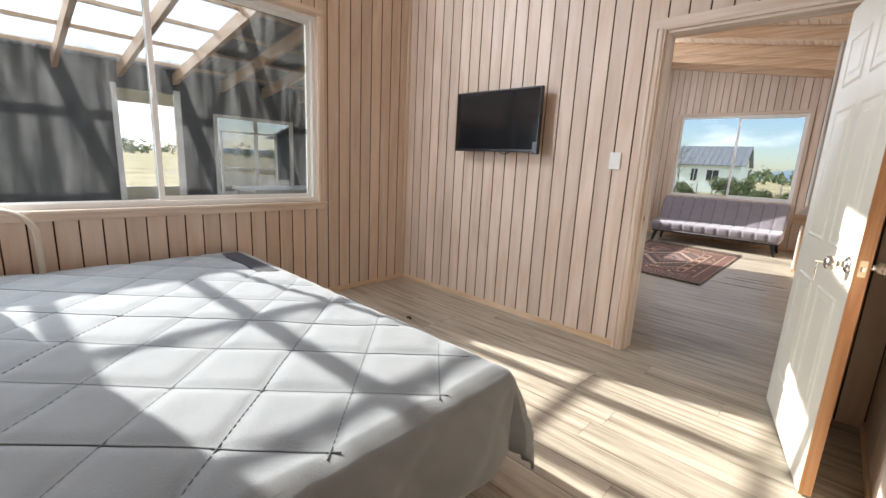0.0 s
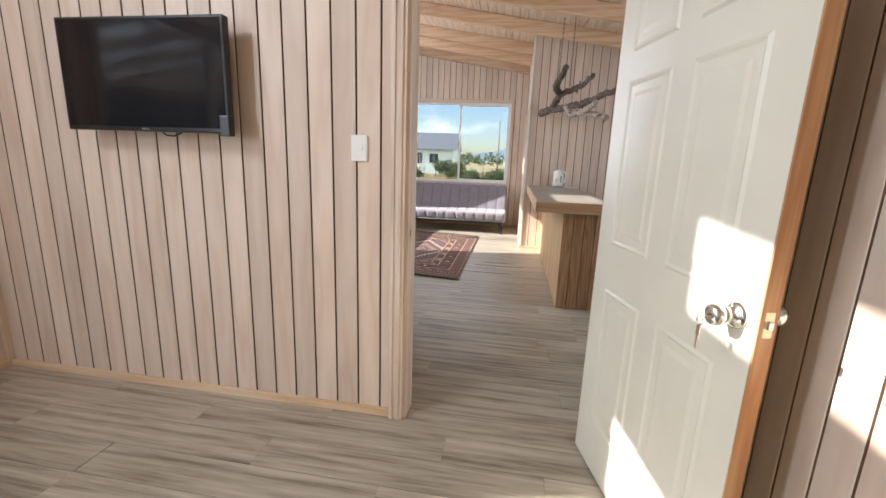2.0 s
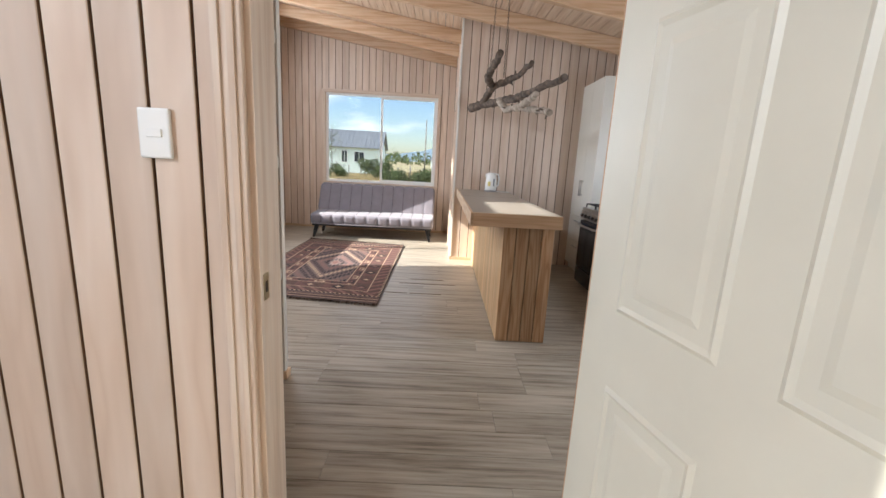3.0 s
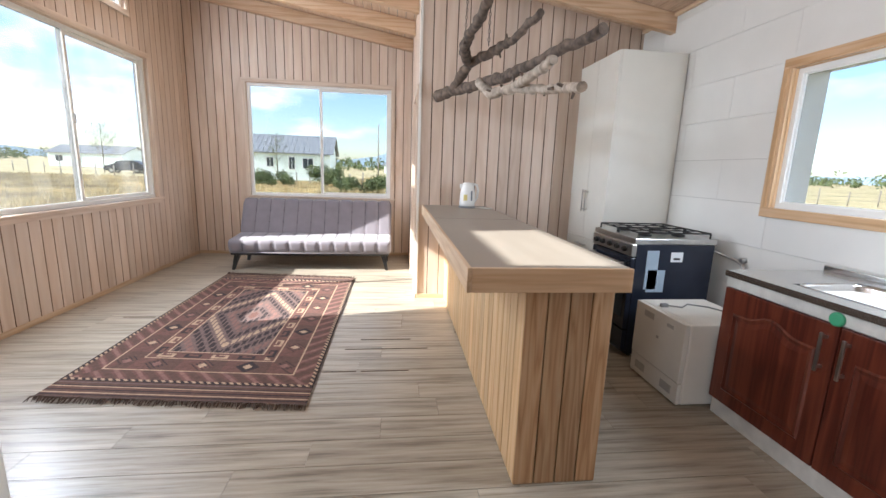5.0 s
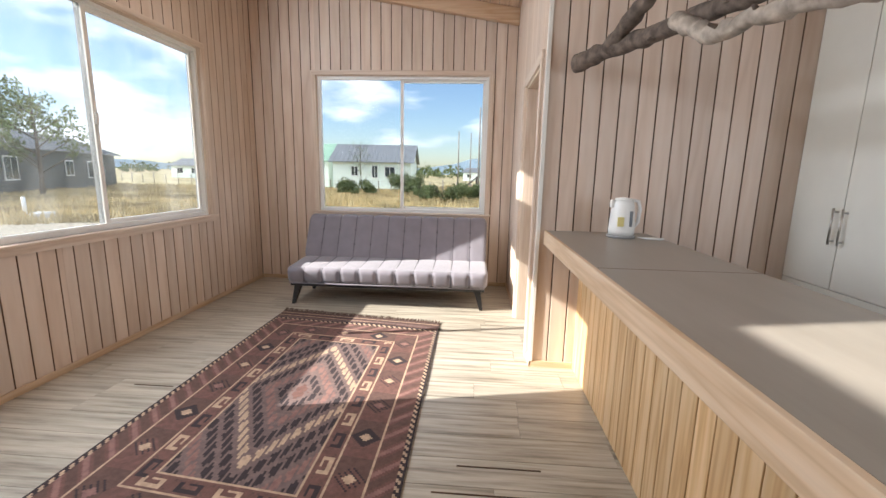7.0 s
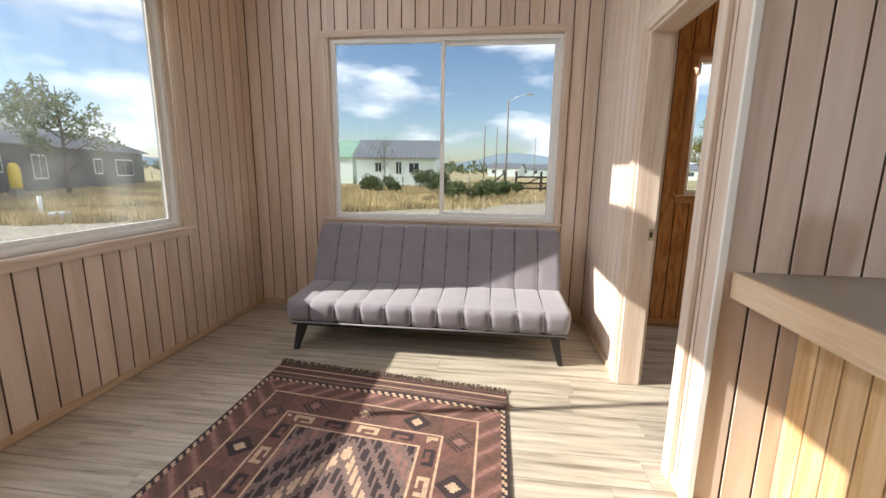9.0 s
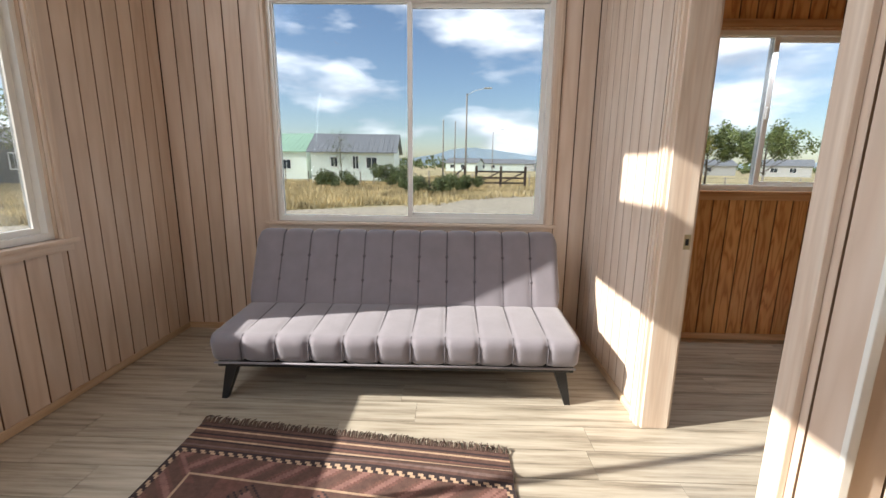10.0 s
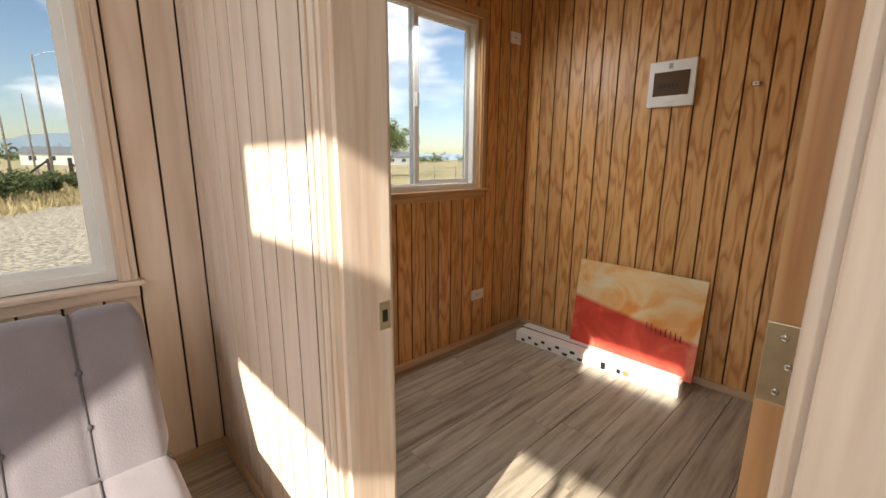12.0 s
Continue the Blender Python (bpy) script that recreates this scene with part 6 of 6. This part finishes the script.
# ---- covered patio and outbuilding beside the bedroom ----
def outbuilding():
    X = -6.9
    o = thing("outbuilding", pose(0, 0, GZ), "black-papered outbuilding across the patio", "outbuilding")
    w = bmesh.new()
    cuts = [(-5.0, 1.85, None), (1.85, 2.52, (1.0 + 0.0, 2.50)), (2.52, 3.0, None), (3.0, 4.25, (1.12, 2.28)), (4.25, 6.3, None)]
    for a, b_, hole in cuts:
        if hole is None:
            box(w, (X - 0.1, a, 0), (X, b_, 2.85))
        else:
            lo = 0.0 if a < 2 else hole[0]
            if lo > 0:
                box(w, (X - 0.1, a, 0), (X, b_, lo))
            box(w, (X - 0.1, a, hole[1]), (X, b_, 2.85))
    part("wall", w, HOUSEB, o, "crinkled black building paper")
    part("inner_room", box(bx((X - 3.2, -4.9, 0.0), (X - 3.1, 6.2, 1.0)), (X - 3.2, -4.9, 2.6), (X - 3.1, 6.2, 2.85)), PVC, o, "pale inner wall with a long window opening")
    part("roof", bx((X - 3.4, -5.2, 2.86), (X + 0.1, 6.5, 2.95)), PVC, o)
    d = part("doorway", bx((X - 0.01, 1.80, 0), (X + 0.03, 1.86, 2.55)), PVC, o, "white door lining")
    part("lining", bx((X - 0.01, 2.50, 0), (X + 0.03, 2.58, 2.55)), PVC, d)
    wf = bmesh.new()
    for lo, hi in (((3.0, 1.10), (3.05, 2.30)), ((4.2, 1.10), (4.25, 2.30)), ((3.05, 1.10), (4.2, 1.15)), ((3.05, 2.25), (4.2, 2.30)), ((3.60, 1.15), (3.65, 2.25))):
        box(wf, (X - 0.03, lo[0], lo[1]), (X + 0.02, hi[0], hi[1]))
    win = part("window", wf, PVC, o, "white sliding window")
    p = part("pane", bx((X - 0.02, 3.05, 1.15), (X - 0.015, 4.2, 2.25)), GLASS, win)
    p.visible_shadow = False


outbuilding()


def patio_roof():
    """Rafters and battens with translucent and dark corrugated sheets."""
    p = thing("patio_roof", pose(0, 0, 0), "lean-to patio roof with pine rafters and clear corrugated sheets", "patio roof")
    xa, xb = -6.95, -3.62
    za, zb = 2.12, 2.60
    z = lambda x: za + (zb - za) * (x - xa) / (xb - xa)
    for k in range(14):
        y = -3.05 + 0.62 * k
        bm = bmesh.new()
        vs = [bm.verts.new((x, yy, z(x) + dz)) for x in (xa, xb) for yy in (y - 0.025, y + 0.025) for dz in (0, 0.14)]
        for q in ((0, 1, 3, 2), (4, 6, 7, 5), (0, 4, 5, 1), (2, 3, 7, 6), (0, 2, 6, 4), (1, 5, 7, 3)):
            bm.faces.new([vs[i] for i in q])
        part("rafter", bm, BEAM, p)
    for x in (-6.6, -5.9, -5.2, -4.5, -3.8):
        part("batten", bx((x - 0.02, -3.2, z(x) + 0.141), (x + 0.02, 5.2, z(x) + 0.181)), TRIMY, p)
    rnd2 = random.Random(6)
    for k in range(10):
        y0 = -3.2 + 0.84 * k
        clear = k < 7
        bm = bmesh.new()
        rows = []
        for i in range(2):
            x = (xa, xb)[i]
            rows.append([bm.verts.new((x, y0 + 0.84 * j / 44, z(x) + 0.192 + 0.009 * math.sin(j * math.pi / 2.0))) for j in range(45)])
        for j in range(44):
            bm.faces.new((rows[0][j], rows[0][j + 1], rows[1][j + 1], rows[1][j])).smooth = True
        s = part("roof_sheet", bm, CLEAR if clear else ROOFG, p, "clear corrugated sheet" if clear else "grey corrugated sheet")
        if clear:
            s.visible_shadow = False
    for y in (-3.0, 5.0):
        part("post", bx((xb - 0.05, y - 0.05, GZ), (xb + 0.05, y + 0.05, zb + 0.0)), BEAM, p)


patio_roof()
pf = thing("folded_bed_frame", pose(-5.6, 3.0, GZ), "white tubular metal frame stored on the patio", "metal frame")
for y in (-0.35, 0.35):
    part("side_tube", tube(bmesh.new(), [(0, y, 0), (0, y, 2.0)], 0.016, 8), PVC, pf)
for z in (1.2, 1.55, 2.0):
    part("cross_tube", tube(bmesh.new(), [(0, -0.35, z), (0, 0.35, z)], 0.013, 8), PVC, pf)
tb = thing("patio_table", pose(-5.1, 3.3, GZ), "white patio table with a red box on it", "table")
part("tabletop", bx((-0.35, -0.6, 1.30), (0.35, 0.6, 1.34), 0.004), PVC, tb)
for u in (-0.3, 0.3):
    for v in (-0.55, 0.55):
        part("leg", bx((u - 0.02, v - 0.02, 0), (u + 0.02, v + 0.02, 1.30)), PVC, tb)
rb = thing("red_crate", pose(-5.7, 2.2, GZ), "red plastic crate on the patio floor", "crate")
part("crate", bx((-0.3, -0.3, 0), (0.3, 0.3, 1.15), 0.02), RED, rb)
structure("patio_floor", bx((-6.9, -4, GZ + 0.0135), (XL - TH - 0.021, 6.0, GZ + 0.03)), GRAVEL, "pale patio ground", "ground")

# ---- skirting, corner trims ----
def trim(lo, hi, mt, label="pale pine skirting board"):
    tagged(part("baseboard", bx(lo, hi, 0.002), mt), label, "baseboard", "", "structure")


B, H = 0.012, 0.045
trim((XL + 0.0005, YB, 0), (XL + B, TVW - B, H), TRIMY)
trim((XL, TVW - B, 0), (BDOOR[0] - 0.06, TVW - 0.0005, H), TRIMX)
trim((BX - B, YB, 0), (BX - 0.0005, TVW, H), TRIMY)
trim((XL + 0.0005, 4.90, 0), (XL + B, YF - B, H), TRIMY)
trim((XL, YF - B, 0), (PX, YF - 0.0005, H), TRIMX)
trim((PX - B, RDOOR[1] + 0.06, 0), (PX - 0.0005, YF - B, H), TRIMY)
trim((PX - B, KW - B, 0), (PX - 0.0005, RDOOR[0] - 0.06, H), TRIMY)
trim((PX - B, KW - B, 0), (0.065, KW - 0.0005, H), TRIMX)
trim((PX2, YF - B, 0), (XR, YF - 0.0005, H), TRIMX, "varnished pine skirting board")
trim((XR - B, KW2, 0), (XR - 0.0005, YF - B, H), TRIMY, "varnished pine skirting board")
tagged(part("trim", bx((XL + 0.0005, TVW - 0.03, H), (XL + 0.022, TVW - 0.0005, zc(XL) - 0.01), 0.003), CASEZ), "pine corner strip", "trim", "", "structure")
tagged(part("trim", bx((PX - 0.014, KW - 0.016, H), (PX + 0.012, KW - 0.0005, zc(PX)), 0.003), WHITE), "white painted corner strip", "trim", "", "structure")
tagged(part("trim", bx((KX - 0.03, TVW2, zc(KX) - 0.03), (KX - 0.0005, KW, zc(KX) - 0.002), 0.003), TRIMY), "pine ceiling strip", "trim", "", "structure")
kr = thing("door_wedge", pose(-2.28, 2.85, 0), "small black rubber scrap on the bedroom floor", "scrap")
part("scrap", tube(bmesh.new(), [(0, 0, 0.009), (0.02, 0.015, 0.009), (0.045, 0.0, 0.009)], 0.009, 8), BLACK, kr)

# ---- boards, panels and planks ----
boards(w_left, "x", XL - 0.013, 1, YB, TVW, [BWIN, CLER0], PALE)
boards(w_left, "x", XL - 0.013, 1, 4.9, YF, [LWIN, CLER1, CLER2], PALE)
boards(w_tv, "y", TVW + 0.013, -1, XL, BX, [BDOOR], PALE)
boards(w_tv, "y", TVW2 - 0.013, 1, -1.24, XR, [BDOOR], PALE)
boards(w_side, "x", BX + 0.013, -1, YB, TVW, [], PALE)
boards(w_back, "y", YB - 0.013, 1, XL, BX, [], PALE)
boards(w_far, "y", YF + 0.013, -1, XL, PX, [FWIN], PALE)
boards(w_far, "y", YF + 0.013, -1, PX2, XR, [RWIN], WARM)
boards(w_right, "x", XR + 0.013, -1, KW2, YF, [], WARM)
boards(w_kit, "y", KW2 - 0.013, 1, PX2, XR, [], WARM)
boards(w_kit, "y", KW + 0.013, -1, PX, XR, [], PALE)
boards(w_part, "x", PX + 0.013, -1, KW, YF, [RDOOR], PALE)
boards(w_part, "x", PX2 - 0.013, 1, KW2, YF, [RDOOR], WARM)

# white wall panels in the kitchen
for r_ in range(10):
    z0, z1 = r_ * 0.29, r_ * 0.29 + 0.288
    for c_ in range(6):
        y0 = TVW2 + c_ * 0.9 + (0.45 if r_ % 2 else 0) - 0.45
        y1 = min(y0 + 0.898, KW)
        y0 = max(y0, TVW2)
        if y0 >= KW:
            continue
        for a_, b_, p_, q_ in ((y0, y1, z0, min(z1, zc(KX) + 0.004)),):
            for ya, yb in ((a_, min(b_, KWIN[0])), (max(a_, KWIN[0]), min(b_, KWIN[1])), (max(a_, KWIN[1]), b_)):
                if yb - ya < 0.004:
                    continue
                holes_ = [(KWIN[2], KWIN[3])] if KWIN[0] <= (ya + yb) / 2 <= KWIN[1] else []
                for lo, hi in spans(p_, q_, [(max(p_, u), min(q_, v)) for u, v in holes_ if u < q_ and v > p_]):
                    if hi - lo > 0.004:
                        part("panel", bx((KX, ya, lo), (KX + 0.0125, yb, hi)), PANEL, w_right)

# floor planks
floor = structure("floor", bx((XL - 0.01, YB - 0.01, -0.12), (XR + 0.01, YF + 0.01, -0.007)), GROOVE, "vinyl plank floor in grey oak print", "floor")
plank_cache = {}
rnd = random.Random(1)
row, y = 0, YB
while y < YF:
    w_ = min(0.178, YF - y - 0.002)
    x = XL - rnd.random() * 1.1
    while x < XR:
        a_, b_ = max(x, XL), min(x + 1.22, XR)
        if b_ - a_ > 0.03:
            key = (round(b_ - a_, 2), round(w_, 3))
            if key not in plank_cache:
                plank_cache[key] = mesh_of("plank", bx((0, 0, -0.0065), (b_ - a_ - 0.0016, w_ - 0.0012, 0.0)), VINYL)
            ob = new("plank", plank_cache[key])
            ob.matrix_basis = pose(a_, y, 0.0)
            ob.parent = floor
        x += 1.22
    y += 0.18
    row += 1
for x0, y0, ln in ((-0.69, 7.08, 0.38), (-0.79, 6.91, 0.6), (-0.65, 6.57, 0.31), (-0.9, 6.57, 0.22), (-2.69, 7.61, 0.25)):
    lp = bx((x0, y0, 0.0005), (x0 + ln, y0 + 0.007, 0.0035), 0.001)
    tagged(part("trim", lp, GROOVE), "dark gap along a warped floor plank", "floor edge", "", "structure")
